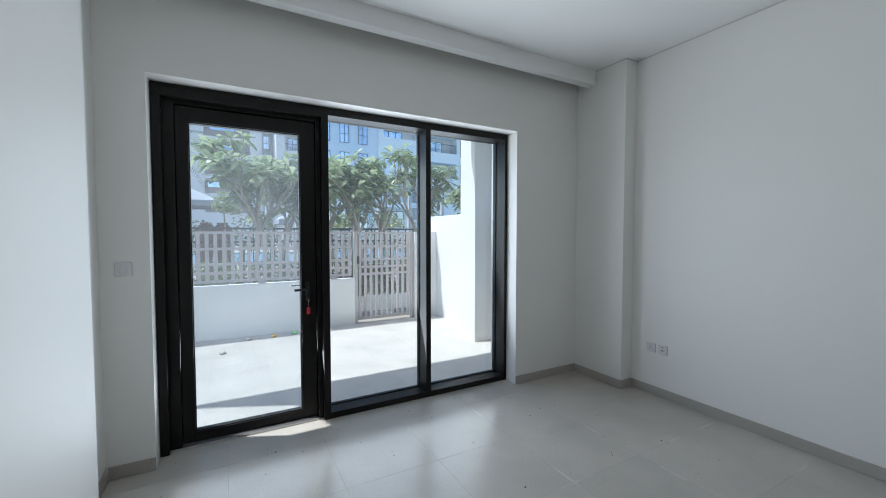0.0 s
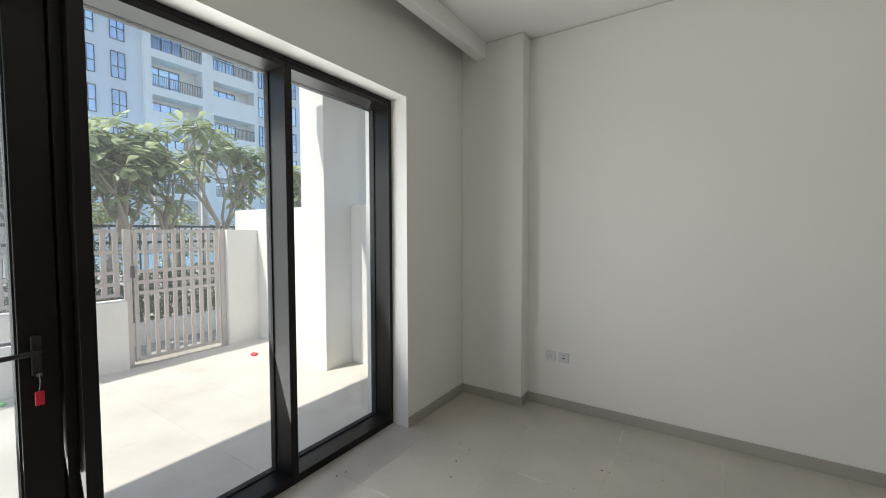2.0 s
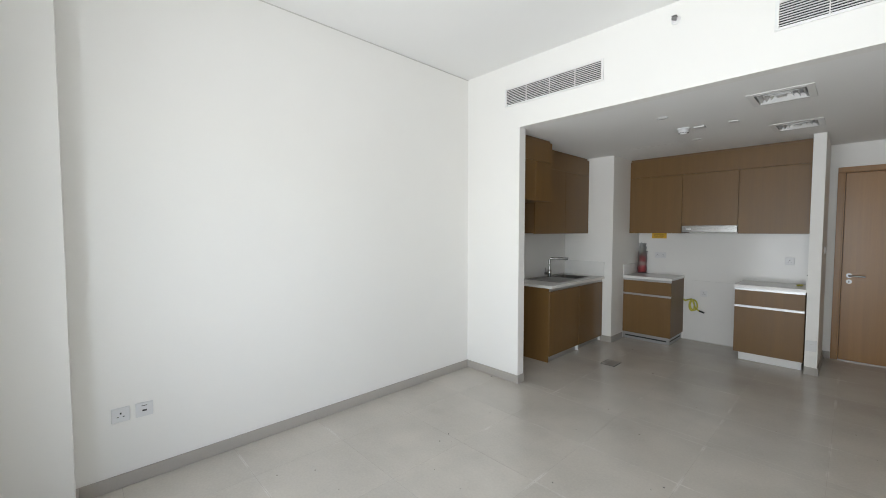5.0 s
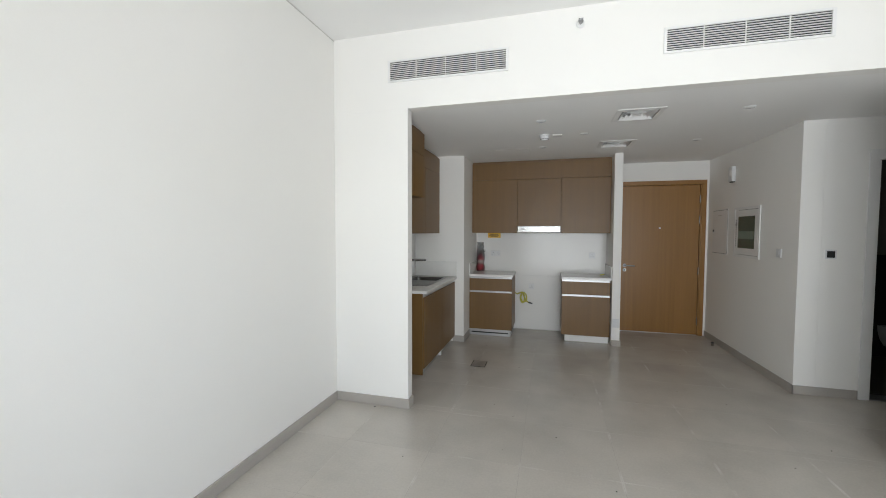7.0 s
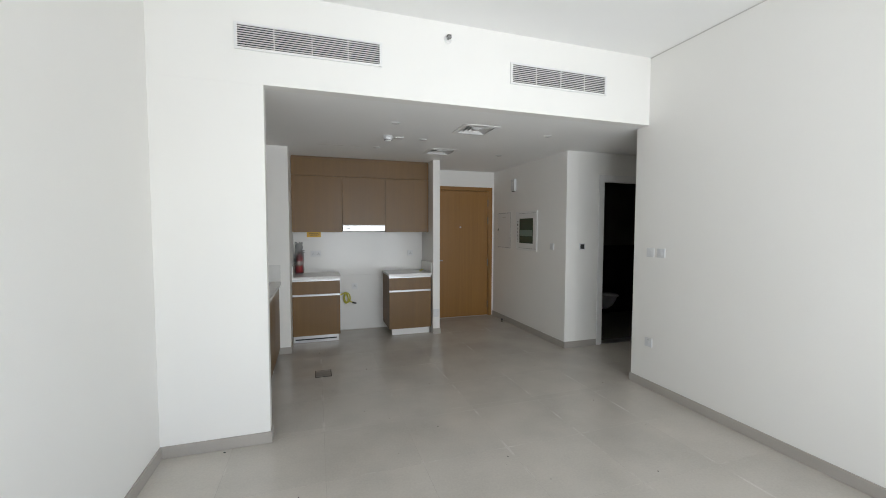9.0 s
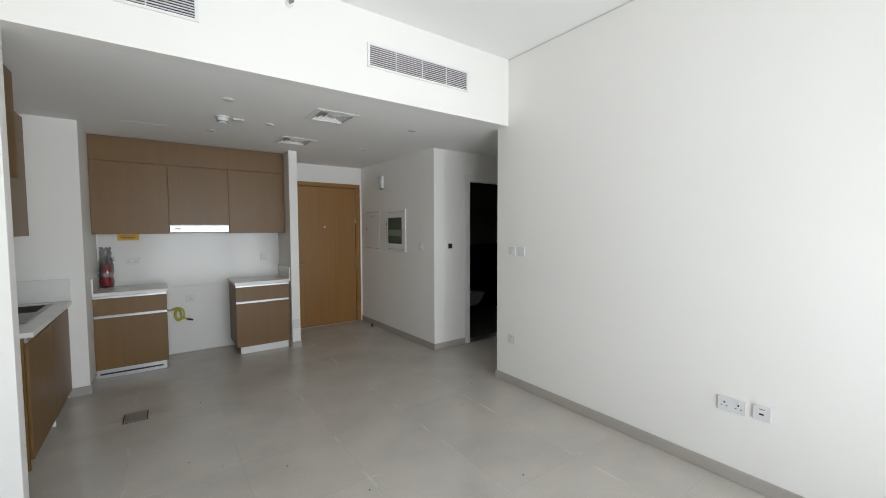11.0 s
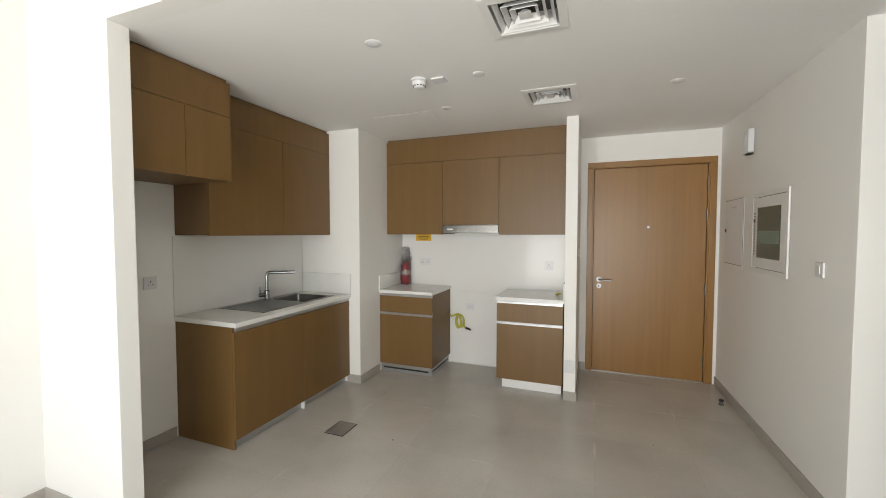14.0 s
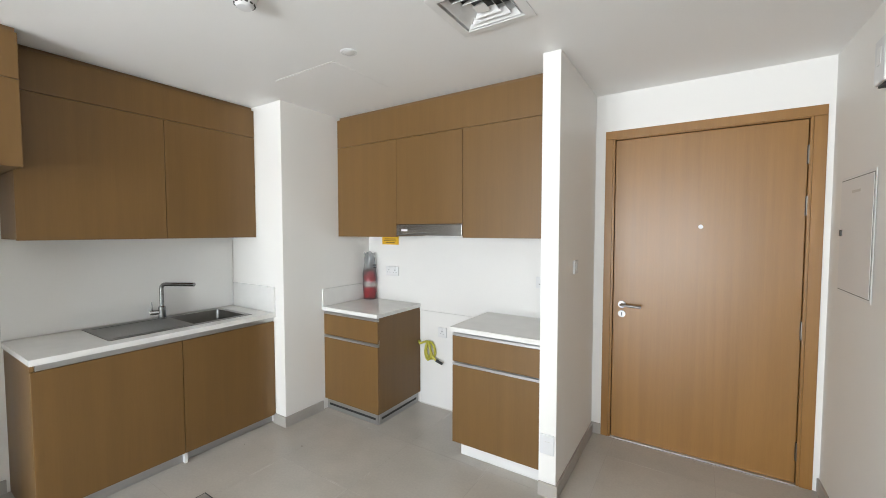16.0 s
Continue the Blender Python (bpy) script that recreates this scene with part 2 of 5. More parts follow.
def box(bm, x0, y0, z0, x1, y1, z1):
    v = [bm.verts.new((x, y, z)) for x in (x0, x1) for y in (y0, y1) for z in (z0, z1)]
    for f in ((0, 1, 3, 2), (4, 6, 7, 5), (0, 4, 5, 1), (2, 3, 7, 6), (0, 2, 6, 4), (1, 5, 7, 3)):
        bm.faces.new([v[i] for i in f])
    return v


def rod(bm, p0, p1, r0, r1=None, seg=12):
    p0, p1 = Vector(p0), Vector(p1)
    d = p1 - p0
    m = Matrix.Translation((p0 + p1) / 2) @ d.to_track_quat("Z", "Y").to_matrix().to_4x4()
    bmesh.ops.create_cone(bm, cap_ends=True, segments=seg, radius1=r0, radius2=r0 if r1 is None else r1, depth=d.length, matrix=m)


def tube(bm, pts, r, seg=10):
    """A round tube swept along a line of points; r is one radius or one for each point."""
    pts = [Vector(p) for p in pts]
    rs = r if isinstance(r, (list, tuple)) else [r] * len(pts)
    rings = []
    side = None
    for i, p in enumerate(pts):
        d = (pts[min(i + 1, len(pts) - 1)] - pts[max(i - 1, 0)]).normalized()
        if side is None:
            side = d.orthogonal().normalized()
        side = (side - d * side.dot(d)).normalized()
        up = d.cross(side)
        rings.append([bm.verts.new(p + rs[i] * (side * math.cos(a) + up * math.sin(a))) for a in (2 * math.pi * k / seg for k in range(seg))])
    for a, b in zip(rings, rings[1:]):
        for k in range(seg):
            bm.faces.new((a[k], a[(k + 1) % seg], b[(k + 1) % seg], b[k]))
    bm.faces.new(rings[0][::-1])
    bm.faces.new(rings[-1])


def lathe(bm, profile, centre, seg=24):
    """A turned body: (radius, height) pairs about the vertical through centre."""
    cx, cy, cz = centre
    rings = []
    for r, z in profile:
        rings.append([bm.verts.new((cx + r * math.cos(2 * math.pi * k / seg), cy + r * math.sin(2 * math.pi * k / seg), cz + z)) for k in range(seg)])
    for a, b in zip(rings, rings[1:]):
        for k in range(seg):
            bm.faces.new((a[k], a[(k + 1) % seg], b[(k + 1) % seg], b[k]))
    bm.faces.new(rings[0][::-1])
    bm.faces.new(rings[-1])


def finish(name, bm, mat, bevel=0.0, smooth=False, bevel_seg=2):
    if bevel:
        bmesh.ops.bevel(bm, geom=list(bm.edges), offset=bevel, segments=bevel_seg, profile=0.5, affect="EDGES", clamp_overlap=True)
    bmesh.ops.recalc_face_normals(bm, faces=list(bm.faces))
    lo = Vector([min(v.co[i] for v in bm.verts) for i in range(3)])
    hi = Vector([max(v.co[i] for v in bm.verts) for i in range(3)])
    c = Vector(((lo.x + hi.x) / 2, (lo.y + hi.y) / 2, lo.z))
    bmesh.ops.translate(bm, verts=list(bm.verts), vec=-c)
    me = bpy.data.meshes.new(name)
    bm.to_mesh(me)
    bm.free()
    me.materials.append(mat)
    if smooth:
        for p in me.polygons:
            p.use_smooth = True
        me.set_sharp_from_angle(angle=radians(38))
    return me, c


def part(name, bm, mat, parent, label="", bevel=0.0, smooth=False):
    me, c = finish(name, bm, mat, bevel, smooth)
    ob = new(name, me)
    ob.parent = parent
    ob.location = c - PLACE[parent]
    PLACE[ob] = c
    if label:
        ob["label"] = label
    return ob


def bpart(name, b, mat, parent, label="", bevel=0.0015):
    bm = bmesh.new()
    box(bm, *b)
    return part(name, bm, mat, parent, label, bevel)


def thing(name, at, label, category, group="", kind=""):
    ob = new(name)
    ob.empty_display_size = 0.1
    ob.location = at
    PLACE[ob] = Vector(at)
    return tagged(ob, label, category, group, kind)


def solid(name, bm, mat, label="", category="", kind="", bevel=0.0, smooth=False, group=""):
    me, c = finish(name, bm, mat, bevel, smooth)
    ob = new(name, me)
    ob.location = c
    PLACE[ob] = c
    return tagged(ob, label, category, group, kind)


def structure(name, boxes, mat, label, category, bevel=0.0):
    bm = bmesh.new()
    for b in boxes:
        box(bm, *b)
    return solid(name, bm, mat, label, category, "structure", bevel)


# ---- the shell of the flat ----
H, HK = 3.174, 2.542                     # living room and kitchen ceilings
XW, XE, YW = -0.082, 3.99, 3.43         # west wall, east wall, window wall
YB, YK, XK = -0.388, -3.46, 3.99          # bulkhead, kitchen back wall, kitchen side wall
YE = -3.750                             # entrance wall
structure("wall_east", [(XE, YB, 0, 4.20, 3.85, 3.40)], PAINT, "plain off-white painted living room wall", "wall")
structure("wall_pillar", [(3.833, 2.843, 0, XE, YW, H)], PAINT, "off-white painted shallow pillar beside the window wall", "wall", 0.003)
structure("wall_stub", [(3.306, YB - 0.10, 0, 4.20, YB, HK)], PAINT, "short off-white wall between living room and kitchen", "wall", 0.002)
structure("wall_bulkhead", [(XW, YB - 0.10, HK, 4.20, YB, 3.40)], PAINT, "off-white bulkhead above the kitchen opening", "wall")
structure("wall_kitchen_side", [(XK, -2.510, 0, 4.20, YB - 0.10, HK)], PAINT, "off-white kitchen wall behind the sink", "wall")
structure("wall_pier", [(3.283, -3.70, 0, 4.20, -2.510, HK)], PAINT, "off-white structural pier between the kitchen runs", "wall", 0.002)
structure("wall_kitchen_back", [(1.350, -3.70, 0, 3.283, YK, HK)], PAINT, "off-white kitchen wall behind the cooker space", "wall")
structure("wall_wing", [(1.248, -3.88, 0, 1.350, -2.835, HK)], PAINT, "narrow off-white wing wall beside the entrance", "wall", 0.002)
structure("wall_entrance", [(-0.20, -3.88, 0, 0.020, YE, HK), (1.150, -3.88, 0, 1.248, YE, HK), (0.020, -3.88, 2.240, 1.150, YE, HK)],
          PAINT, "off-white wall around the entrance door", "wall")
def hall_x(y):
    """The hall wall runs a degree out of square: its face at y."""
    return -0.077 + 0.0155 * (-1.66 - y)


def prism(bm, corners, z0, z1):
    """An upright block over a ring of floor corners."""
    lo, hi = ([bm.verts.new((x, y, z)) for x, y in corners] for z in (z0, z1))
    bm.faces.new(lo[::-1])
    bm.faces.new(hi)
    for k in range(len(corners)):
        bm.faces.new((lo[k], lo[(k + 1) % len(corners)], hi[(k + 1) % len(corners)], hi[k]))


bm = bmesh.new()
prism(bm, [(-0.25, -3.88), (hall_x(-3.88), -3.88), (hall_x(-1.66), -1.66), (-0.25, -1.66)], 0, HK)
solid("wall_hall", bm, PAINT, "off-white hall wall with cabinets and switches", "wall", "structure", 0.002)
structure("wall_bathroom", [(-0.655, -1.81, 0, -0.25, -1.66, HK), (-2.4, -1.81, 0, -1.48, -1.66, HK), (-1.48, -1.81, 2.18, -0.655, -1.66, HK)],
          PAINT, "off-white wall around the bathroom door", "wall")
structure("wall_west", [(-0.27, -0.535, 0, XW, 2.83, H + 0.1)], PAINT, "plain off-white painted wall with sockets and switches", "wall", 0.004)
structure("wall_west_recess", [(-0.50, 2.83, 0, -0.184, 3.85, 3.40)], PAINT, "off-white wall recess beside the terrace door", "wall")
structure("wall_corridor", [(-2.4, -0.535, 0, -0.27, -0.40, HK)], PAINT, "off-white corridor wall", "wall")
structure("wall_corridor_end", [(-2.55, -1.81, 0, -2.4, -0.40, HK)], PAINT, "off-white wall closing the corridor", "wall")
structure("wall_behind", [(-0.50, 2.70, 0, -0.271, 2.829, 3.40)], PAINT, "off-white wall return behind the room", "wall")
# window wall with its opening
WX0, WX1, WH = 0.066, 3.006, 2.517
structure("wall_window", [(-0.184, YW, 0, WX0, 3.85, 3.40), (WX1, YW, 0, XE, 3.85, 3.40), (WX0, YW, WH, WX1, 3.85, 3.40)],
          PAINT, "off-white wall around the terrace window", "wall")
structure("ceiling", [(-0.50, YB, H, 4.20, 3.19, 3.40), (-0.50, 3.19, 3.32, 4.20, 3.85, 3.40)], CEILING, "white painted living room ceiling", "ceiling")
structure("ceiling_pelmet", [(-0.184, 3.19, 3.03, 3.833, 3.285, 3.315)], CEILING, "white painted pelmet hiding a curtain pocket", "ceiling", 0.006)
DFX, DFY, DFR = 1.431, (-1.068, -2.243), 0.150      # diffuser openings
structure("ceiling_kitchen", [(-2.55, -3.88, 2.68, 4.20, YB - 0.10, 2.75), (-2.55, -3.88, HK, DFX - DFR, YB - 0.10, 2.68), (DFX + DFR, -3.88, HK, 4.20, YB - 0.10, 2.68), (DFX - DFR, -3.88, HK, DFX + DFR, DFY[1] - DFR, 2.68), (DFX - DFR, DFY[1] + DFR, HK, DFX + DFR, DFY[0] - DFR, 2.68), (DFX - DFR, DFY[0] + DFR, HK, DFX + DFR, YB - 0.10, 2.68)], CEILING, "white painted dropped kitchen ceiling", "ceiling")

# shadow-gap line at the top of the living room walls
structure("trim_ceiling", [(XE - 0.004, YB, H - 0.010, XE, 2.843, H - 0.002), (XW, YB, H - 0.010, XW + 0.004, 2.83, H - 0.002),
                           (3.829, 2.839, H - 0.010, 3.833, 3.19, H - 0.002), (3.833, 2.839, H - 0.010, XE, 2.843, H - 0.002)],
          GAP, "thin shadow gap under the ceiling", "trim")


def skirting(x0, y0, x1, y1, nx, ny):
    """A skirting tile strip along a wall line, 12 mm proud on the side (nx, ny)."""
    t = 0.012
    structure("baseboard", [(min(x0, x1, x0 + nx * t, x1 + nx * t), min(y0, y1, y0 + ny * t, y1 + ny * t), 0.001,
                             max(x0, x1, x0 + nx * t, x1 + nx * t), max(y0, y1, y0 + ny * t, y1 + ny * t), 0.082)],
              SKIRT, "grey-beige porcelain skirting", "skirting", 0.0015)


for s in ((XE, YB, XE, 2.843, -1, 0), (3.833, 2.831, 3.833, YW, -1, 0), (3.833, 2.843, XE - 0.012, 2.843, 0, -1), (WX1, YW, 3.821, YW, 0, -1),
          (3.294, YB, XE - 0.012, YB, 0, 1), (3.306, YB - 0.10, 3.306, YB, -1, 0), (XW, -0.535, XW, 2.842, 1, 0), (-0.184, 2.83, XW, 2.83, 0, 1),
          (-0.184, 2.842, -0.184, YW, 1, 0), (-0.172, YW, WX0, YW, 0, -1), (-0.27, -0.535, XW + 0.012, -0.535, 0, -1),
          (-0.565, -1.66, -0.065, -1.66, 0, 1), (1.248, YE, 1.248, -2.823, -1, 0),
          (1.248, -2.835, 1.350, -2.835, 0, 1), (1.181, YE, 1.236, YE, 0, 1), (3.283, -2.875, 3.283, -2.498, -1, 0),
          (3.283, -2.510, 3.43, -2.510, 0, 1), (XK, -1.13, XK, YB - 0.10, -1, 0), (-2.4, -1.66, -1.57, -1.66, 0, 1), (-2.388, -0.535, -0.27, -0.535, 0, -1)):
    skirting(*s)
bm = bmesh.new()
prism(bm, [(hall_x(YE), YE), (hall_x(YE) + 0.012, YE), (hall_x(-1.648) + 0.012, -1.648), (hall_x(-1.648), -1.648)], 0.001, 0.082)
solid("baseboard", bm, SKIRT, "grey-beige porcelain skirting", "skirting", "structure", 0.0015)

# ---- terrace window and door ----
YF, YG = 3.575, 3.735                     # front of the frame, plane of the glass
win = thing("window_1", (1.6, 3.68, 0), "dark bronze aluminium window wall with two tall fixed panes", "window", kind="structure")


def frame_bar(name, b, parent=win):
    return bpart(name, b, BRONZE, parent, "", 0.002)


frame_bar("jamb", (WX0 + 0.003, YF, 0.002, 0.120, 3.78, WH - 0.03))
frame_bar("jamb", (2.972, YF, 0.002, WX1 - 0.003, 3.78, WH - 0.03))
frame_bar("mullion", (1.160, YF, 0.002, 1.213, 3.78, WH - 0.03))
frame_bar("mullion", (2.080, YF, 0.002, 2.128, 3.78, WH - 0.03))
frame_bar("head", (WX0 + 0.003, YF, WH - 0.03, WX1 - 0.003, 3.78, WH - 0.002))
frame_bar("head_rail", (0.120, YF + 0.002, WH - 0.085, 1.160, 3.78, WH - 0.03))
frame_bar("head_rail", (1.213, YF + 0.002, WH - 0.062, 2.080, 3.78, WH - 0.03))
frame_bar("head_rail", (2.128, YF + 0.002, WH - 0.062, 2.972, 3.78, WH - 0.03))
frame_bar("sill_rail", (1.213, YF + 0.002, 0.002, 2.080, 3.78, 0.052))
frame_bar("sill_rail", (2.128, YF + 0.002, 0.002, 2.972, 3.78, 0.052))
for x0, x1 in ((1.213, 2.080), (2.128, 2.972)):
    bm = bmesh.new()
    for b in ((x0, YG - 0.012, 0.052, x0 + 0.007, YG + 0.018, 2.461), (x1 - 0.007, YG - 0.012, 0.052, x1, YG + 0.018, 2.461),
              (x0 + 0.007, YG - 0.012, 0.052, x1 - 0.007, YG + 0.018, 0.059), (x0 + 0.007, YG - 0.012, 2.454, x1 - 0.007, YG + 0.018, 2.461)):
        box(bm, *b)
    part("gasket", bm, GASKET, win)
    g = bpart("pane", (x0 + 0.007, YG, 0.059, x1 - 0.007, YG + 0.008, 2.454), GLASS, win, "clear fixed window pane", 0)
    g.visible_shadow = False

tdoor = thing("door_1", (0.6, 3.74, 0), "closed dark bronze aluminium terrace door with full glass", "door", kind="structure")
X0, X1 = 0.1205, 1.1595
for b in ((X0, 3.64, 0.004, X0 + 0.068, 3.78, 2.436), (X1 - 0.035, 3.64, 0.004, X1, 3.78, 2.436), (X0 + 0.068, 3.64, 2.405, X1 - 0.035, 3.78, 2.436)):
    bpart("door_frame", b, BRONZE, tdoor, "", 0.002)
bpart("threshold", (X0 + 0.068, 3.61, 0.001, X1 - 0.035, 3.78, 0.016), ALU, tdoor, "aluminium door threshold", 0.002)
lx0, lx1, lz0, lz1 = X0 + 0.071, X1 - 0.038, 0.018, 2.402
gx0, gx1, gz0, gz1 = 0.268, 1.009, 0.085, 2.299
for b in ((lx0, 3.665, lz0, gx0, 3.74, lz1), (gx1, 3.665, lz0, lx1, 3.74, lz1)):
    bpart("leaf_stile", b, BRONZE, tdoor, "", 0.003)
for b in ((gx0, 3.665, lz0, gx1, 3.74, gz0), (gx0, 3.665, gz1, gx1, 3.74, lz1)):
    bpart("leaf_rail", b, BRONZE, tdoor, "", 0.003)
bm = bmesh.new()
for b in ((gx0, 3.68, gz0, gx0 + 0.006, 3.73, gz1), (gx1 - 0.006, 3.68, gz0, gx1, 3.73, gz1), (gx0 + 0.006, 3.68, gz0, gx1 - 0.006, 3.73, gz0 + 0.006), (gx0 + 0.006, 3.68, gz1 - 0.006, gx1 - 0.006, 3.73, gz1)):
    box(bm, *b)
part("gasket", bm, GASKET, tdoor)
bm = bmesh.new()
for b in ((X0 + 0.068, 3.742, 0.016, lx0 + 0.02, 3.752, 2.405), (lx1 - 0.02, 3.742, 0.016, X1 - 0.035, 3.752, 2.405), (lx0 + 0.02, 3.742, 0.016, lx1 - 0.02, 3.752, 0.04), (lx0 + 0.02, 3.742, 2.38, lx1 - 0.02, 3.752, 2.405)):
    box(bm, *b)
part("seal", bm, GASKET, tdoor)
g = bpart("pane", (gx0 + 0.006, 3.698, gz0 + 0.006, gx1 - 0.006, 3.706, gz1 - 0.006), DUSTYGLASS, tdoor, "slightly dusty clear glass", 0)
g.visible_shadow = False
bm = bmesh.new()
box(bm, 1.040, 3.646, 0.98, 1.070, 3.665, 1.13)
rose = part("handle_plate", bm, BLACK, tdoor, "black handle plate", 0.004)
bm = bmesh.new()
tube(bm, [(1.055, 3.652, 1.075), (1.055, 3.618, 1.075), (1.050, 3.607, 1.075), (1.037, 3.602, 1.075), (0.945, 3.602, 1.072)], 0.0095)
part("handle", bm, BLACK, rose, "black lever handle", smooth=True)
bm = bmesh.new()
tube(bm, [(1.055, 3.646, 0.985), (1.055, 3.628, 0.985)], 0.009)
part("lock", bm, CHROME, tdoor, "lock cylinder", smooth=True)
bm = bmesh.new()
tube(bm, [(0.945, 3.802, 1.085), (1.037, 3.802, 1.085), (1.055, 3.785, 1.085), (1.055, 3.74, 1.085)], 0.0095)
part("outer_handle", bm, CHROME, tdoor, "pale outside lever handle", smooth=True)
keys = thing("key_tag", (1.055, 3.630, 0.87), "red plastic key tag hanging in the terrace door lock", "key tag")
bm = bmesh.new()
box(bm, 1.040, 3.620, 0.872, 1.066, 3.628, 0.925)
part("tag", bm, REDPL, keys, "red plastic tag", 0.003)
bm = bmesh.new()
tube(bm, [(1.055, 3.626, 0.985), (1.056, 3.623, 0.955), (1.053, 3.624, 0.925)], 0.003, 6)
part("key", bm, CHROME, keys, "metal key")

# ---- entrance door ----
ed = thing("door_2", (0.58, -3.80, 0), "closed warm oak veneer entrance door in a matching frame", "door", kind="structure")
AF, LF = YE + 0.012, YE - 0.014               # front of the architrave, front of the leaf
for b in ((-0.014, YE + 0.0005, 0.002, 0.046, AF, 2.212), (1.128, YE + 0.0005, 0.002, 1.179, AF, 2.212), (-0.014, YE + 0.0005, 2.2125, 1.179, AF, 2.271)):
    bpart("architrave", b, DOORWOOD, ed, "", 0.003)
for b in ((0.0205, -3.87, 0.002, 0.060, YE + 0.003, 2.2065), (1.114, -3.87, 0.002, 1.1495, YE + 0.003, 2.2065), (0.0205, -3.87, 2.2066, 1.1495, YE + 0.003, 2.2395)):
    bpart("lining", b, DOORWOOD, ed, "", 0.0015)
bpart("leaf", (0.0635, LF - 0.045, 0.008, 1.1105, LF, 2.203), DOORWOOD, ed, "", 0.002)
bpart("reveal_back", (0.010, -3.90, 0.0, 1.16, -3.881, 2.23), BLACK, ed, "", 0)
bpart("threshold", (0.060, LF - 0.01, 0.001, 1.114, YE + 0.010, 0.008), ALU, ed, "pale threshold strip", 0.001)
bm = bmesh.new()
rod(bm, (1.050, LF, 1.009), (1.050, LF + 0.010, 1.009), 0.026, seg=24)
rose = part("handle_rose", bm, SATIN, ed, "chrome handle rose", smooth=True)
bm = bmesh.new()
tube(bm, [(1.050, LF + 0.010, 1.009), (1.050, LF + 0.047, 1.009), (1.042, LF + 0.057, 1.009), (1.025, LF + 0.060, 1.009), (0.920, LF + 0.060, 1.006)], 0.0095)
part("handle", bm, SATIN, rose, "chrome lever handle", smooth=True)
bm = bmesh.new()
rod(bm, (1.050, LF, 0.939), (1.050, LF + 0.010, 0.939), 0.025, seg=24)
esc = part("lock_escutcheon", bm, SATIN, ed, "chrome lock escutcheon", smooth=True)
bpart("keyhole", (1.046, LF + 0.010, 0.926, 1.054, LF + 0.0115, 0.950), BLACK, esc, "", 0)
bm = bmesh.new()
rod(bm, (0.580, LF, 1.575), (0.580, LF + 0.008, 1.575), 0.014, seg=16)
part("peephole", bm, METALWHITE, ed, "pale round door viewer", smooth=True)
for z in (0.153, 0.893, 1.638, 1.940):
    bm = bmesh.new()
    rod(bm, (0.060, LF + 0.008, z), (0.060, LF + 0.008, z + 0.112), 0.008, seg=10)
    for k in range(1, 4):
        rod(bm, (0.060, LF + 0.008, z + k * 0.028 - 0.001), (0.060, LF + 0.008, z + k * 0.028 + 0.001), 0.0088, seg=10)
    box(bm, 0.060, LF + 0.0005, z, 0.068, LF + 0.0025, z + 0.112)
    part("hinge", bm, SINKSTEEL, ed, "steel butt hinge")

# ---- bathroom doorway and what shows of the room ----
bd = thing("door_3", (-1.05, -1.8, 0), "white painted frame of the open bathroom doorway", "door frame", kind="structure")
for b in ((-0.645, -1.89, 0.001, -0.625, -1.722, 2.16), (-0.625, -1.728, 0.001, -0.560, -1.716, 2.255), (-1.47, -1.89, 0.001, -1.45, -1.722, 2.16), (-1.555, -1.728, 0.001, -1.47, -1.716, 2.255)):
    bpart("jamb", (b[0], b[1], b[2], b[3], b[4], b[5]), METALWHITE, bd, "", 0.002)
bpart("head", (-1.47, -1.728, 2.165, -0.625, -1.716, 2.255), METALWHITE, bd, "", 0.002)
bpart("threshold", (-1.45, -1.88, 0.001, -0.645, -1.73, 0.007), ALU, bd, "pale threshold strip", 0.001)
bd.location += Vector((-0.010, 0.070, 0))
structure("wall_bath_back", [(-2.9, -3.40, 0, -0.25, -3.25, 1.25)], DIMTILE, "dark tiled lower bathroom wall, darkened for the unlit room", "wall")
structure("wall_bath_upper", [(-2.9, -3.40, 1.25, -0.25, -3.255, HK)], MIDTILE, "brown tiled upper bathroom wall", "wall")
structure("wall_bath_side", [(-3.05, -3.40, 0, -2.9, -1.81, HK)], DIMTILE, "dark tiled bathroom wall, darkened for the unlit room", "wall")
structure("wall_bath_inner", [(-0.262, -3.25, 0, -0.252, -1.82, HK)], DIMTILE, "dark tiled bathroom wall, darkened for the unlit room", "wall")
structure("wall_bath_front", [(-2.9, -1.825, 0, -1.48, -1.815, HK), (-0.645, -1.825, 0, -0.263, -1.815, HK)], DIMTILE, "dark tiled bathroom wall, darkened for the unlit room", "wall")
# the dark tile colour puts the room's dimness onto its ceiling
structure("ceiling_bath", [(-3.05, -3.40, HK - 0.03, -0.25, -1.83, HK - 0.004)], DIMTILE, "bathroom ceiling coloured dark for the unlit room", "ceiling")
structure("floor_bath", [(-2.9, -3.25, 0.001, -0.262, -1.82, 0.004)], MIDTILE, "brown tiled bathroom floor", "floor")
toilet = thing("toilet", (-1.90, -3.1, 0), "white ceramic wall-hung toilet in the dark bathroom", "toilet")
bm = bmesh.new()
rings = []
for z, w, d in ((0.14, 0.09, 0.26), (0.22, 0.135, 0.38), (0.32, 0.158, 0.45), (0.39, 0.162, 0.48)):
    ring = []
    for k in range(24):
        a = math.pi * k / 23
        ring.append(bm.verts.new((-1.90 + w * math.cos(a), -3.298 + d * math.sin(a) ** 0.8, z)))
    rings.append(ring)
for a, b in zip(rings, rings[1:]):
    for k in range(23):
        bm.faces.new((a[k], a[k + 1], b[k + 1], b[k]))
    bm.faces.new((a[23], a[0], b[0], b[23]))
bm.faces.new(rings[0])
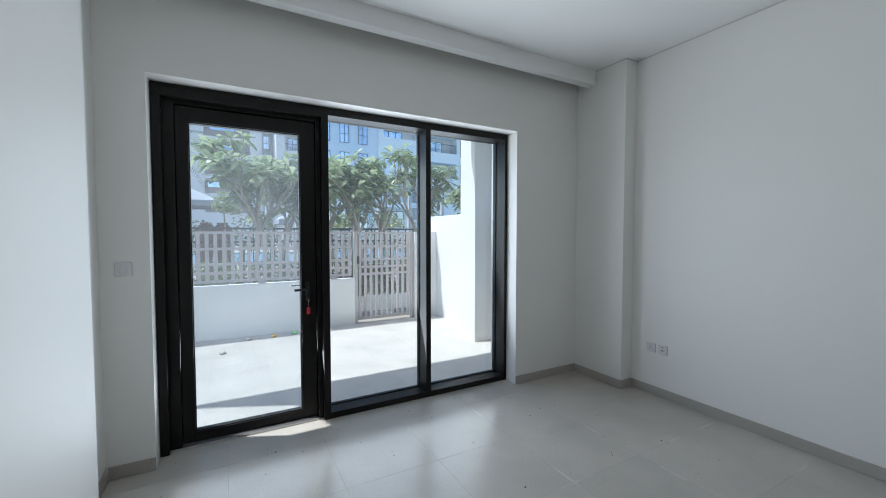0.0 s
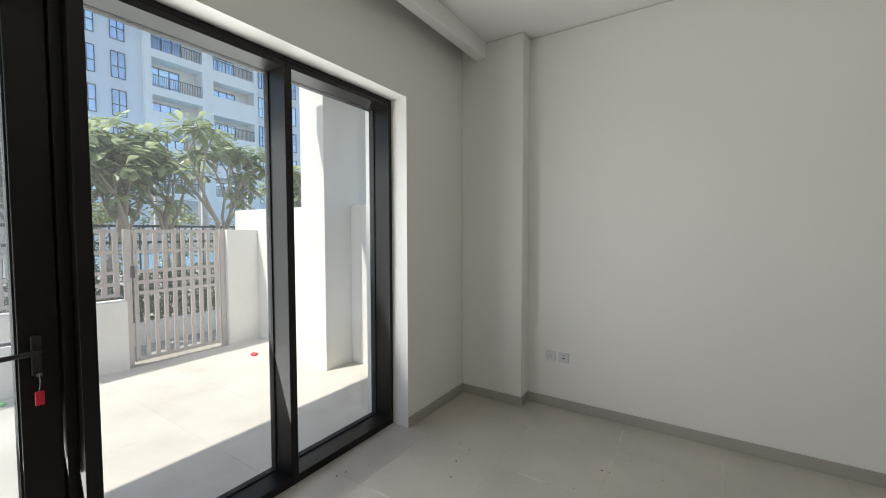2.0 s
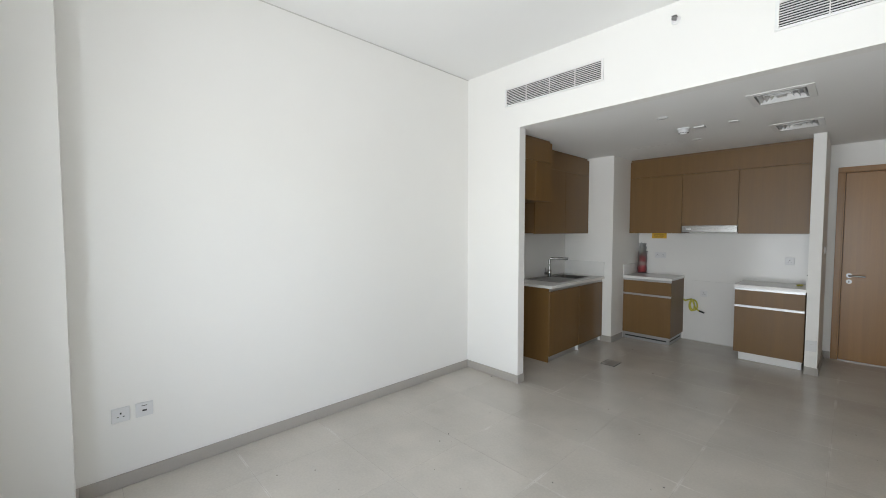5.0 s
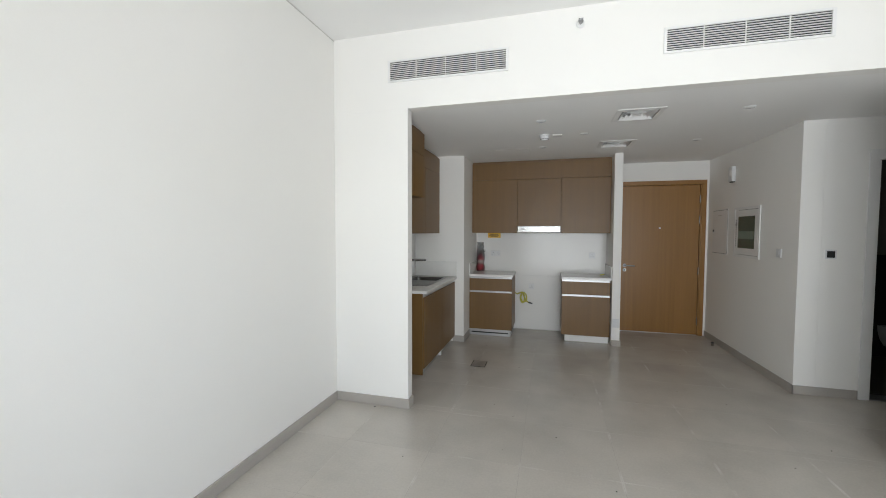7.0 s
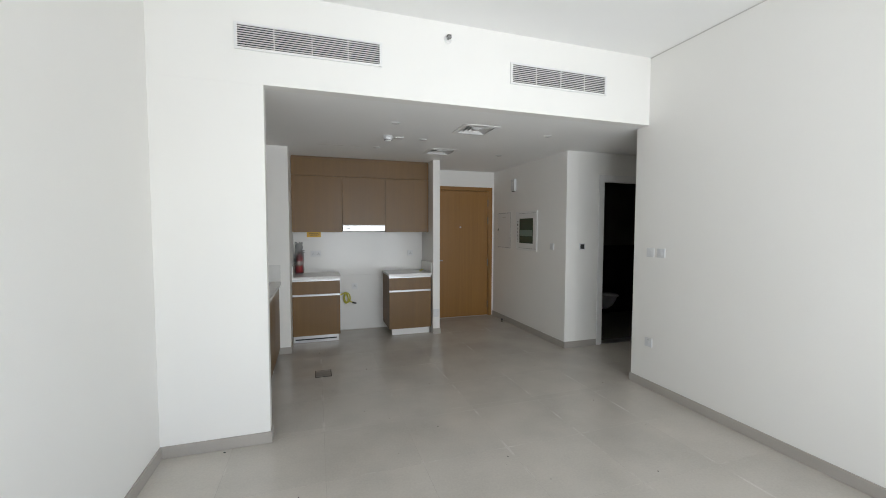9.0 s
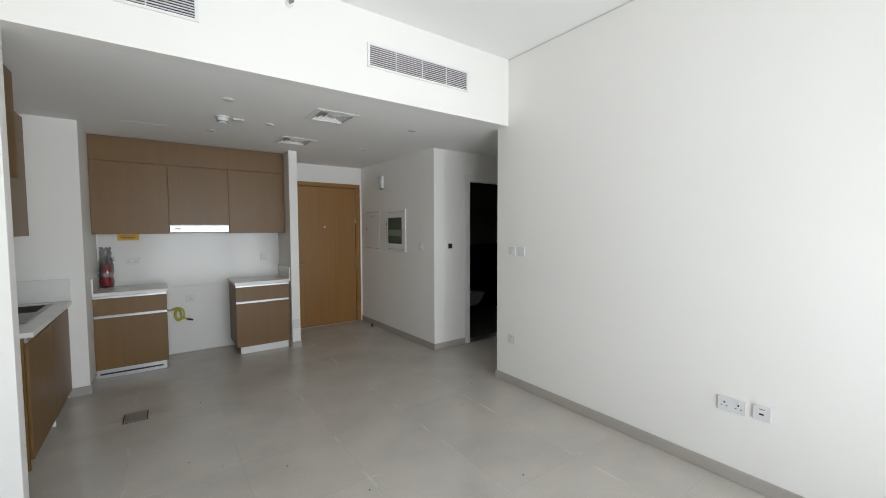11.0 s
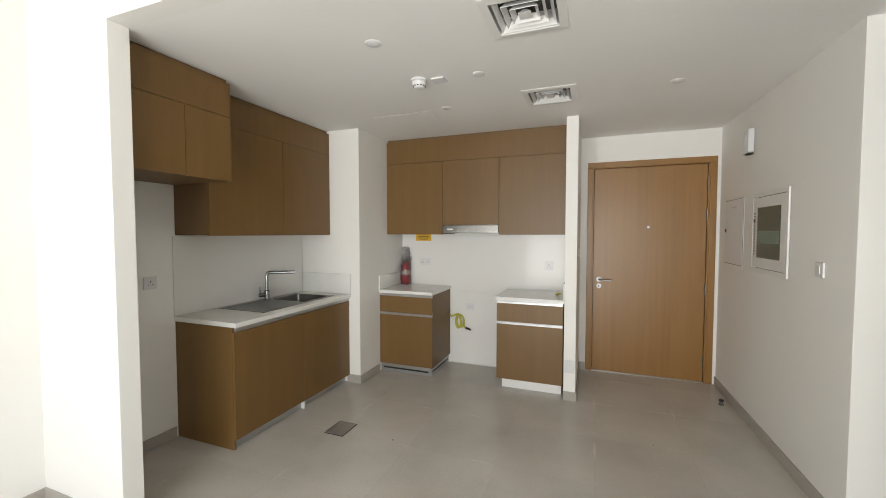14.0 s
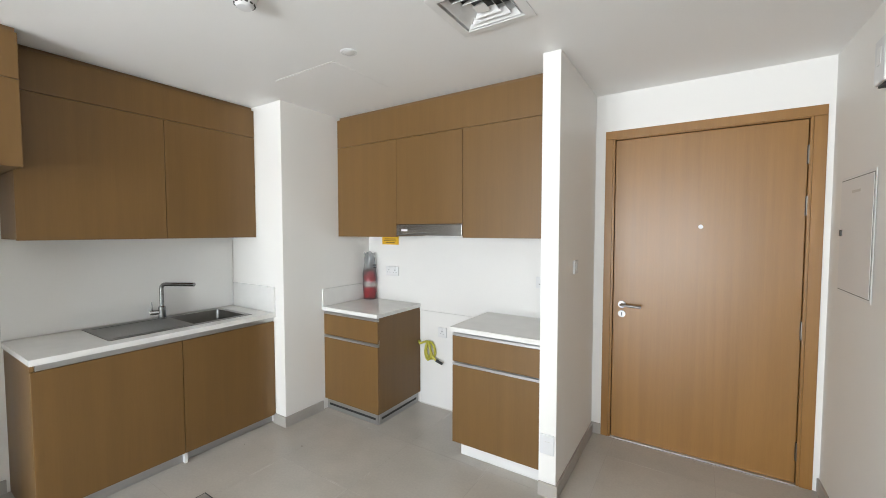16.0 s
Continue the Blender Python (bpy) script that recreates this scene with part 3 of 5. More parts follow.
bm.faces.new(rings[-1])
part("bowl", bm, CERAMIC, toilet, "", smooth=True)
bm = bmesh.new()
lathe(bm, ((0.145, 0), (0.160, 0.006), (0.160, 0.02), (0.148, 0.026)), (0, 0, 0), 28)
bmesh.ops.scale(bm, vec=(1, 1.4, 1), verts=list(bm.verts))
bmesh.ops.translate(bm, vec=(-1.90, -3.02, 0.391), verts=list(bm.verts))
part("seat_lid", bm, CERAMIC, toilet, "", smooth=True)

toilet.location += Vector((0.02, 0.05, 0))

# ---- kitchen: sink run ----
def cabinet(name, at, label, group="kitchen cabinets"):
    return thing(name, at, label, "cabinet", group)


fr = cabinet("wall_cabinet", (3.68, -0.85, 1.862), "deep brown wood-grain cabinet above the empty fridge space")
Y0, Y1 = -1.158, YB - 0.102
bpart("body", (3.430, Y0, 1.866, XK - 0.002, Y1, 2.512), CABIN, fr, "", 0.001)
bpart("door", (3.410, Y0, 1.862, 3.428, -0.8415, 2.2865), CAB, fr)
bpart("door", (3.410, -0.8385, 1.862, 3.428, Y1, 2.2865), CAB, fr)
bpart("flap", (3.410, Y0, 2.2895, 3.428, Y1, 2.512), CAB, fr)
bpart("filler", (3.438, Y0 + 0.004, 2.512, XK - 0.002, Y1, HK - 0.001), CABIN, fr, "", 0)

sk = cabinet("wall_cabinet", (3.8, -1.84, 1.495), "brown wood-grain wall cabinet above the sink")
Y0, Y1 = -2.508, -1.160
bpart("body", (3.650, Y0, 1.500, XK - 0.002, Y1, 2.512), CABIN, sk, "", 0.001)
bpart("door", (3.630, Y0, 1.495, 3.648, -1.8675, 2.2955), CAB, sk)
bpart("door", (3.630, -1.8645, 1.495, 3.648, Y1, 2.2955), CAB, sk)
bpart("flap", (3.630, Y0, 2.2985, 3.648, Y1, 2.512), CAB, sk)
bpart("filler", (3.660, Y0, 2.512, XK - 0.002, Y1 - 0.004, HK - 0.001), CABIN, sk, "", 0)

sb = cabinet("base_cabinet", (3.7, -1.82, 0), "brown wood-grain sink cabinet with two doors")
bpart("end_panel", (3.428, -1.163, 0.002, XK - 0.002, -1.145, 0.866), CAB, sb)
bm = bmesh.new()
for b in ((3.428, -2.506, 0.115, 3.444, -1.166, 0.866), (3.446, -2.506, 0.10, XK - 0.002, -1.165, 0.116), (3.446, -2.506, 0.118, XK - 0.002, -2.49, 0.866)):
    box(bm, *b)
part("body", bm, CABIN, sb)
bpart("door", (3.408, -1.8435, 0.075, 3.426, -1.145, 0.828), CAB, sb, "", 0.003)
bpart("door", (3.408, -2.506, 0.075, 3.426, -1.8465, 0.828), CAB, sb)
bpart("grip_channel", (3.414, -2.506, 0.830, 3.440, -1.165, 0.864), ALU, sb, "aluminium grip channel", 0.001)
bpart("kickboard", (3.452, -1.84, 0.002, 3.468, -1.166, 0.097), ALU, sb, "aluminium kickboard", 0.001)
bpart("kickboard", (3.462, -2.506, 0.002, 3.478, -1.845, 0.097), ALU, sb, "aluminium kickboard", 0.001)
bpart("leg", (3.420, -1.86, 0.002, 3.452, -1.842, 0.097), METALWHITE, sb, "white cabinet leg", 0.001)

CT0, CT1 = 0.868, 0.900
SX0, SX1, SY0, SY1 = 3.480, 3.960, -2.365, -1.485     # sink plate
HX0, HX1, HY0, HY1 = 3.515, 3.895, -2.325, -1.965     # bowl
bm = bmesh.new()
for b in ((3.380, -2.506, CT0, HX0 - 0.006, -1.137, CT1), (HX1 + 0.006, -2.506, CT0, XK - 0.001, -1.137, CT1),
          (HX0 - 0.006, -2.506, CT0, HX1 + 0.006, HY0 - 0.006, CT1), (HX0 - 0.006, HY1 + 0.006, CT0, HX1 + 0.006, -1.137, CT1)):
    box(bm, *b)
bmesh.ops.remove_doubles(bm, verts=list(bm.verts), dist=0.0005)
solid("worktop", bm, QUARTZ, "white quartz worktop with an inset sink", "worktop")
bm = bmesh.new()
box(bm, 3.388, -2.509, 0.901, XK - 0.014, -2.497, 1.103)
solid("upstand", bm, QUARTZ, "white quartz upstand on the pier beside the sink", "upstand", bevel=0.0015)
spl = thing("splashback", (XK, -1.8, 0.9), "glossy white splashback panel behind the sink", "splashback")
bpart("panel", (XK - 0.012, -2.496, 0.907, XK - 0.001, -1.137, 1.494), SPLASH, spl, "", 0.001)
bpart("bottom_seal", (XK - 0.014, -2.496, 0.901, XK - 0.001, -1.137, 0.906), GAP, spl, "", 0)

sink = thing("sink", (3.71, -1.95, 0.90), "stainless steel inset sink with drainer", "sink")
bm = bmesh.new()
z = 0.9035
for b in ((SX0, SY0, CT1 + 0.0005, HX0, SY1, z), (HX1, SY0, CT1 + 0.0005, SX1, SY1, z), (HX0, SY0, CT1 + 0.0005, HX1, HY0, z), (HX0, HY1, CT1 + 0.0005, HX1, SY1, z)):
    box(bm, *b)
part("rim", bm, SINKSTEEL, sink)
bpart("drainer_ledge", (SX1 - 0.075, HY1 + 0.03, z + 0.0003, SX1 - 0.062, SY1 - 0.03, z + 0.0030), SINKSTEEL, sink, "", 0.001)
bpart("drainer_ledge", (SX0 + 0.03, HY1 + 0.03, z + 0.0003, SX0 + 0.040, SY1 - 0.03, z + 0.0016), SINKSTEEL, sink, "", 0.0005)
bm = bmesh.new()
top = [(HX0, HY0), (HX1, HY0), (HX1, HY1), (HX0, HY1)]
upper = [bm.verts.new((x, y, z)) for x, y in top]
cx, cy = (HX0 + HX1) / 2, (HY0 + HY1) / 2
lower = [bm.verts.new((cx + (x - cx) * 0.9, cy + (y - cy) * 0.9, 0.74)) for x, y in top]
for k in range(4):
    bm.faces.new((upper[k], lower[k], lower[(k + 1) % 4], upper[(k + 1) % 4]))
bm.faces.new(lower)
bmesh.ops.bevel(bm, geom=[e for e in bm.edges if not e.is_boundary], offset=0.03, segments=4, profile=0.5, affect="EDGES")
bowl = part("bowl", bm, SINKSTEEL, sink, "deep square steel bowl", smooth=True)
bm = bmesh.new()
lathe(bm, ((0.042, 0), (0.042, 0.004), (0.03, 0.005), (0.028, 0.002)), (cx, cy, 0.741))
part("waste", bm, CHROME, bowl, "chrome waste", smooth=True)
TPX, TPY = 3.888, -1.921
tap = thing("tap", (TPX, TPY, 0.904), "chrome mixer tap with a square swan neck", "tap")
bm = bmesh.new()
lathe(bm, ((0.030, 0), (0.030, 0.005), (0.025, 0.009), (0.024, 0.085), (0.017, 0.092)), (TPX, TPY, 0.9045))
part("body", bm, CHROME, tap, smooth=True)
bm = bmesh.new()
tube(bm, [(TPX, TPY, 0.975), (TPX, TPY, 1.128), (TPX - 0.004, TPY - 0.003, 1.144), (TPX - 0.013, TPY - 0.008, 1.154), (TPX - 0.026, TPY - 0.016, 1.157), (TPX - 0.15, TPY - 0.095, 1.156), (TPX - 0.206, TPY - 0.131, 1.155)], 0.0145, 12)
part("spout", bm, CHROME, tap, smooth=True)
bm = bmesh.new()
tube(bm, [(TPX + 0.004, TPY + 0.015, 0.953), (TPX + 0.018, TPY + 0.044, 0.953), (TPX + 0.029, TPY + 0.066, 0.953)], [0.018, 0.018, 0.017])
part("lever", bm, CHROME, tap, smooth=True)
bm = bmesh.new()
tube(bm, [(TPX + 0.024, TPY + 0.056, 0.968), (TPX + 0.025, TPY + 0.057, 1.030)], [0.006, 0.004], 8)
part("lever_pin", bm, CHROME, tap, smooth=True)

# ---- kitchen: cooker run ----
uk = cabinet("wall_cabinet", (2.33, -3.27, 1.5), "brown wood-grain wall cabinets with a slim extractor")
UX0, UX1, UY = 1.353, 3.280, -3.070
bpart("body", (UX0, YK + 0.002, 1.605, UX1, UY - 0.020, 2.512), CABIN, uk, "", 0.001)
bpart("bottom_panel", (2.6165, YK + 0.002, 1.503, UX1, UY - 0.020, 1.603), CABIN, uk, "", 0.001)
bpart("bottom_panel", (UX0, YK + 0.002, 1.503, 2.0035, UY - 0.020, 1.603), CABIN, uk, "", 0.001)
bpart("door", (2.6145, UY - 0.018, 1.498, UX1, UY, 2.2705), CAB, uk)
bpart("door", (2.0085, UY - 0.018, 1.600, 2.6115, UY, 2.2705), CAB, uk)
bpart("door", (UX0, UY - 0.018, 1.498, 2.0055, UY, 2.2705), CAB, uk)
bpart("flap", (UX0, UY - 0.018, 2.2735, UX1, UY, 2.512), CAB, uk)
bpart("filler", (UX0, YK + 0.002, 2.512, UX1, UY - 0.030, HK - 0.001), CABIN, uk, "", 0)
hood = thing("extractor_hood", (2.31, -3.25, 1.51), "slim stainless steel extractor hood between wall cabinets", "extractor hood")
bpart("body", (2.010, YK + 0.002, 1.515, 2.610, UY - 0.022, 1.600), STEEL, hood)
bpart("front_panel", (2.010, UY - 0.020, 1.512, 2.610, UY + 0.004, 1.592), STEEL, hood, "brushed steel front", 0.004)
bpart("maker_plate", (2.50, UY + 0.004, 1.545, 2.56, UY + 0.0055, 1.560), METALWHITE, hood, "small pale maker's plate", 0)


def drawer_unit(x0, x1, label, slotted):
    u = cabinet("base_cabinet", ((x0 + x1) / 2, -3.2, 0), label)
    f = -2.898
    bpart("body", (x0, YK + 0.002, 0.10, x1, f - 0.020, 0.866), CABIN, u, "", 0.001)
    bpart("side_panel", (x0 - 0.001, YK + 0.004, 0.098, x0 + 0.016, f - 0.019, 0.867), CAB, u)
    bpart("drawer_front", (x0, f - 0.015, 0.661, x1, f, 0.836), CAB, u)
    bpart("door", (x0, f - 0.018, 0.098, x1, f, 0.634), CAB, u)
    for z, top in ((0.636, 0.690), (0.838, 0.866)):
        bm = bmesh.new()
        box(bm, x0, f - 0.0195, z, x1, f - 0.017, top)
        box(bm, x0, f - 0.017, z, x1, f + 0.0005, z + 0.004)
        box(bm, x0, f - 0.004, z + 0.004, x1, f + 0.0005, z + 0.017)
        part("grip_channel", bm, ALU, u, "aluminium grip channel")
    if slotted:
        k = bpart("kickboard", (x0 + 0.03, f - 0.040, 0.002, x1 - 0.005, f - 0.026, 0.097), ALU, u, "slotted aluminium kickboard", 0.001)
        bpart("slot", (x0 + 0.05, f - 0.0262, 0.036, x1 - 0.03, f - 0.0252, 0.054), BLACK, k, "", 0)
        bpart("lip", (x0 + 0.04, f - 0.0258, 0.010, x1 - 0.02, f - 0.0225, 0.018), ALU, k, "", 0.001)
        k = bpart("kickboard", (x0 + 0.018, YK + 0.01, 0.002, x0 + 0.030, f - 0.041, 0.097), ALU, u, "slotted aluminium side kickboard", 0.001)
        bpart("slot", (x0 + 0.0170, YK + 0.04, 0.036, x0 + 0.0182, f - 0.06, 0.054), BLACK, k, "", 0)
    else:
        bpart("kickboard", (x0 + 0.012, f - 0.058, 0.002, x1 - 0.045, f - 0.044, 0.097), METALWHITE, u, "white kickboard", 0.001)
    return u


drawer_unit(2.666, 3.281, "brown wood-grain drawer cabinet beside the pier", True)
drawer_unit(1.364, 1.983, "brown wood-grain drawer cabinet beside the wing wall", False)
for x0, x1, lab in ((2.654, 3.282, "white quartz worktop with an extinguisher on it"), (1.351, 1.994, "white quartz worktop beside the wing wall")):
    bm = bmesh.new()
    box(bm, x0, YK + 0.001, CT0, x1, -2.878, CT1)
    solid("worktop", bm, QUARTZ, lab, "worktop", bevel=0.002)
bm = bmesh.new()
box(bm, 3.269, YK + 0.001, 0.901, 3.2825, -2.880, 1.05)
solid("upstand", bm, QUARTZ, "white quartz upstand on the pier", "upstand", bevel=0.0015)
bm = bmesh.new()
box(bm, 1.3505, YK + 0.001, 0.901, 1.364, -2.880, 1.05)
solid("upstand", bm, QUARTZ, "white quartz upstand on the wing wall", "upstand", bevel=0.0015)
spl = thing("splashback", (2.3, YK, 0), "glossy white splashback panels behind the cooker space", "splashback")
bpart("upper_panel", (1.365, YK + 0.0005, 0.845, 3.268, YK + 0.011, 1.498), SPLASH, spl, "", 0.001)
bpart("lower_panel", (1.995, YK + 0.0005, 0.012, 2.653, YK + 0.011, 0.842), SPLASH, spl, "", 0.001)
bpart("bottom_seal", (1.995, YK + 0.0005, 0.002, 2.653, YK + 0.012, 0.011), GAP, spl, "", 0)

ext = thing("fire_extinguisher", (3.205, -3.385, 0.90), "red fire extinguisher wrapped in clear plastic on the worktop", "fire extinguisher")
bm = bmesh.new()
lathe(bm, ((0.040, 0), (0.048, 0.006), (0.050, 0.02), (0.050, 0.20), (0.044, 0.232), (0.026, 0.252), (0.018, 0.262)), (3.205, -3.385, 0.9035))
cyl = part("cylinder", bm, RED, ext, smooth=True)
bm = bmesh.new()
lathe(bm, ((0.0505, 0), (0.0507, 0.002), (0.0507, 0.05), (0.0505, 0.052)), (3.205, -3.385, 1.02))
part("label_band", bm, PAPER, cyl, "pale printed label", smooth=True)
bm = bmesh.new()
lathe(bm, ((0.044, 0), (0.051, 0.001), (0.051, 0.016), (0.046, 0.018)), (3.205, -3.385, 0.902))
part("foot_ring", bm, BLACK, ext, "black foot ring", smooth=True)
bm = bmesh.new()
lathe(bm, ((0.016, 0), (0.018, 0.03), (0.012, 0.04)), (3.205, -3.385, 1.165))
box(bm, 3.13, -3.393, 1.198, 3.205, -3.377, 1.207)
box(bm, 3.13, -3.393, 1.222, 3.20, -3.377, 1.231)
part("valve", bm, BLACK, ext)
bm = bmesh.new()
tube(bm, [(3.205, -3.365, 1.185), (3.228, -3.350, 1.175), (3.236, -3.342, 1.13), (3.234, -3.340, 1.0)], 0.008, 8)
part("hose", bm, BLACK, ext, smooth=True)
rng = random.Random(4)
bm = bmesh.new()
rings = []
for zz, r in ((0.0, 0.057), (0.06, 0.060), (0.12, 0.058), (0.18, 0.062), (0.24, 0.060), (0.29, 0.054), (0.34, 0.045), (0.38, 0.050), (0.41, 0.038), (0.435, 0.050)):
    rings.append([bm.verts.new((3.205 + (r + rng.uniform(-0.006, 0.009)) * math.cos(a), -3.385 + (r + rng.uniform(-0.006, 0.009)) * math.sin(a), 0.903 + zz + (rng.uniform(-0.02, 0.02) if zz > 0.4 else 0))) for a in (2 * math.pi * k / 18 for k in range(18))])
for a, b in zip(rings, rings[1:]):
    for k in range(18):
        bm.faces.new((a[k], a[(k + 1) % 18], b[(k + 1) % 18], b[k]))
WRAP = glass_material("plastic_wrap", (0.9, 0.9, 0.9), haze=0.42)
part("wrapping", bm, WRAP, ext, "loose clear plastic wrapping", smooth=True)

sign = thing("notice", (3.02, YK + 0.012, 1.42), "small yellow notice hanging under the wall cabinet", "sign")
bpart("plate", (2.900, YK + 0.0115, 1.420, 3.098, YK + 0.016, 1.497), YELLOW, sign, "", 0.001)
for z, w in ((1.472, 0.13), (1.455, 0.15), (1.440, 0.11)):
    bpart("text_bar", (3.0 - w / 2, YK + 0.016, z - 0.003, 3.0 + w / 2, YK + 0.0165, z + 0.003), BLACK, sign, "", 0)

hose = thing("gas_hose", (2.52, -3.44, 0.42), "knotted yellow-green hose end on the cooker wall", "hose")
bm = bmesh.new()
pts = [(2.66, YK + 0.013, 0.565), (2.66, -3.43, 0.565), (2.63, -3.40, 0.555)]
for k in range(26):
    a = 1.2 + k * 0.5
    pts.append((2.56 - k * 0.0016 + 0.045 * math.cos(a) * (0.7 + 0.02 * k), -3.42 + 0.012 * math.sin(a * 0.5), 0.50 + 0.085 * math.sin(a) * (1.0 - 0.008 * k)))
pts += [(2.50, -3.41, 0.455), (2.46, -3.41, 0.43)]
tube(bm, pts, 0.010, 8)
part("tube", bm, HOSE, hose, smooth=True)
bm = bmesh.new()
rod(bm, (2.46, -3.41, 0.43), (2.40, -3.41, 0.412), 0.013, 0.011)
part("nozzle", bm, BLACK, hose, "dark end fitting", smooth=True)
bm = bmesh.new()
tube(bm, [(1.46, -3.20, 0.908), (1.43, -3.19, 0.912), (1.41, -3.205, 0.915), (1.425, -3.225, 0.910), (1.45, -3.215, 0.908)], 0.008, 8)
solid("cable_end", bm, HOSE, "short loop of yellow-green cable on the worktop", "cable", smooth=True)

MIDGREEN = surface("breaker_grey_green", (0.16, 0.22, 0.18), 0.4)

# ---- plates on the walls ----
def local_boxes(boxes, at, axis):
    """Boxes given as (u0, v0, d0, u1, v1, d1) on a wall: u along it, v up, d out of it. axis: the way the wall faces."""
    x, y, z = at
    out = []
    for u0, v0, d0, u1, v1, d1 in boxes:
        if axis == "+x":
            b = (x + d0, y + u0, z + v0, x + d1, y + u1, z + v1)
        elif axis == "-x":
            b = (x - d1, y - u1, z + v0, x - d0, y - u0, z + v1)
        elif axis == "+y":
            b = (x - u1, y + d0, z + v0, x - u0, y + d1, z + v1)
        else:
            b = (x + u0, y - d1, z + v0, x + u1, y - d0, z + v1)
        out.append(b)
    return out


def wall_plate(at, axis, style, label, category, w=0.086, h=0.043):
    t = thing("socket_outlet" if "socket" in category else "switch_plate" if "switch" in category else "wall_plate", at, label, category, "wall plates")
    def lp(name, b, mat, lab="", bevel=0.001, parent=t):
        return bpart(name, local_boxes([b], at, axis)[0], mat, parent, lab, bevel)
    plate = lp("plate", (-w / 2, -h, 0.0005, w / 2, h, 0.011), PLASTIC, "", 0.003)
    gangs = 2 if w > 0.12 else 1
    for g in range(gangs):
        o = (g - (gangs - 1) / 2) * w / gangs
        if style == "socket":
            for b in ((o - 0.004, 0.004, 0.0112, o + 0.004, 0.014, 0.0118), (o - 0.018, -0.014, 0.0112, o - 0.009, -0.009, 0.0118), (o + 0.009, -0.014, 0.0112, o + 0.018, -0.009, 0.0118)):
                lp("pin_hole", b, BLACK, "", 0, plate)
            lp("rocker", (o - 0.006, 0.022, 0.0112, o + 0.006, 0.036, 0.0150), PLASTIC, "", 0.001)
        elif style == "data":
            lp("module", (o - 0.020, -0.018, 0.0112, o + 0.020, 0.014, 0.0130), PLASTIC, "", 0.001)
            lp("port", (o - 0.011, -0.010, 0.0132, o + 0.011, 0.000, 0.0136), BLACK, "", 0, plate)
            lp("text_bar", (o - 0.014, 0.022, 0.0112, o + 0.014, 0.026, 0.0115), SHADOWGAP, "", 0, plate)
        elif style == "switch":
            lp("rocker", (o - 0.016, -0.024, 0.0112, o + 0.016, 0.024, 0.0150), PLASTIC, "", 0.002)
        elif style == "blank":
            lp("text_bar", (o - 0.012, 0.016, 0.0112, o + 0.020, 0.019, 0.0115), GAP, "", 0, plate)
        elif style == "spur":
            lp("rocker", (o - 0.010, -0.016, 0.0112, o + 0.010, 0.016, 0.0145), PLASTIC, "", 0.001)
            lp("neon", (o - 0.004, 0.022, 0.0112, o + 0.004, 0.026, 0.0118), SHADOWGAP, "", 0, plate)
    return t


wall_plate((XE, 2.637, 0.442), "-x", "socket", "white square socket outlet low on the wall", "socket")
wall_plate((XE, 2.524, 0.442), "-x", "data", "white data outlet beside the socket", "data outlet")
wall_plate((XW, -0.322, 1.325), "+x", "switch", "white square light switch on the end of the wall", "light switch")
wall_plate((XW, -0.200, 1.325), "+x", "switch", "white square light switch on the end of the wall", "light switch")
wall_plate((XW, -0.315, 0.455), "+x", "spur", "white outlet plate low on the wall end", "socket")
wall_plate((XW, 1.519, 0.468), "+x", "socket", "white double socket outlet low on the wall", "socket", 0.146)
wall_plate((XW, 1.668, 0.474), "+x", "data", "white data outlet beside the double socket", "data outlet")
wall_plate((hall_x(-1.959), -1.959, 1.311), "+x", "switch", "white light switch near the hall corner", "light switch")
wall_plate((-0.068, YW, 1.298), "-y", "switch", "white light switch beside the terrace door", "light switch")
wall_plate((XK, -0.976, 1.168), "-x", "socket", "white socket outlet in the fridge space", "socket")
wall_plate((2.976, YK + 0.011, 1.175), "+y", "socket", "white double socket on the splashback", "socket", 0.146)
wall_plate((1.549, YK + 0.011, 1.167), "+y", "socket", "white cooker switch on the splashback", "switch")
wall_plate((2.419, YK + 0.011, 0.673), "+y", "socket", "white outlet in the cooker space", "socket")
wall_plate((1.299, -2.835, 0.312), "+y", "blank", "white blanked outlet plate low on the wing wall", "outlet plate", 0.084, 0.058)
wall_plate((1.248, -3.19, 1.318), "-x", "switch", "white light switch beside the entrance", "light switch")

th = thing("thermostat", (-0.325, -1.73, 1.314), "small thermostat with a dark screen beside the bathroom door", "thermostat")
bpart("body", (-0.368, -1.7295, 1.271, -0.282, -1.716, 1.357), PLASTIC, th, "", 0.003)
bpart("screen", (-0.355, -1.716, 1.284, -0.295, -1.7145, 1.344), BLACK, th, "dark screen", 0)

th.location += Vector((0.007, 0.070, 0.006))
dbx = thing("distribution_board", (-0.077, -2.62, 1.22), "white flush electrical board with a dark green window", "electrical cabinet")
y0, y1, z0, z1 = -2.940, -2.318, 1.220, 1.815
FX = hall_x(-2.62) + 0.0005
for b in ((y0, z0, y0 + 0.030, z1), (y1 - 0.030, z0, y1, z1), (y0 + 0.030, z0, y1 - 0.030, z0 + 0.030), (y0 + 0.030, z1 - 0.030, y1 - 0.030, z1)):
    bpart("frame", (FX, b[0], b[1], FX + 0.012, b[2], b[3]), METALWHITE, dbx, "", 0.002)
bpart("recess", (FX, y0 + 0.030, z0 + 0.030, FX + 0.003, y1 - 0.030, z1 - 0.030), SHADOWGAP, dbx, "", 0)
dr = bpart("door", (FX + 0.004, y0 + 0.034, z0 + 0.034, FX + 0.011, y1 - 0.034, z1 - 0.034), METALWHITE, dbx, "", 0.002)
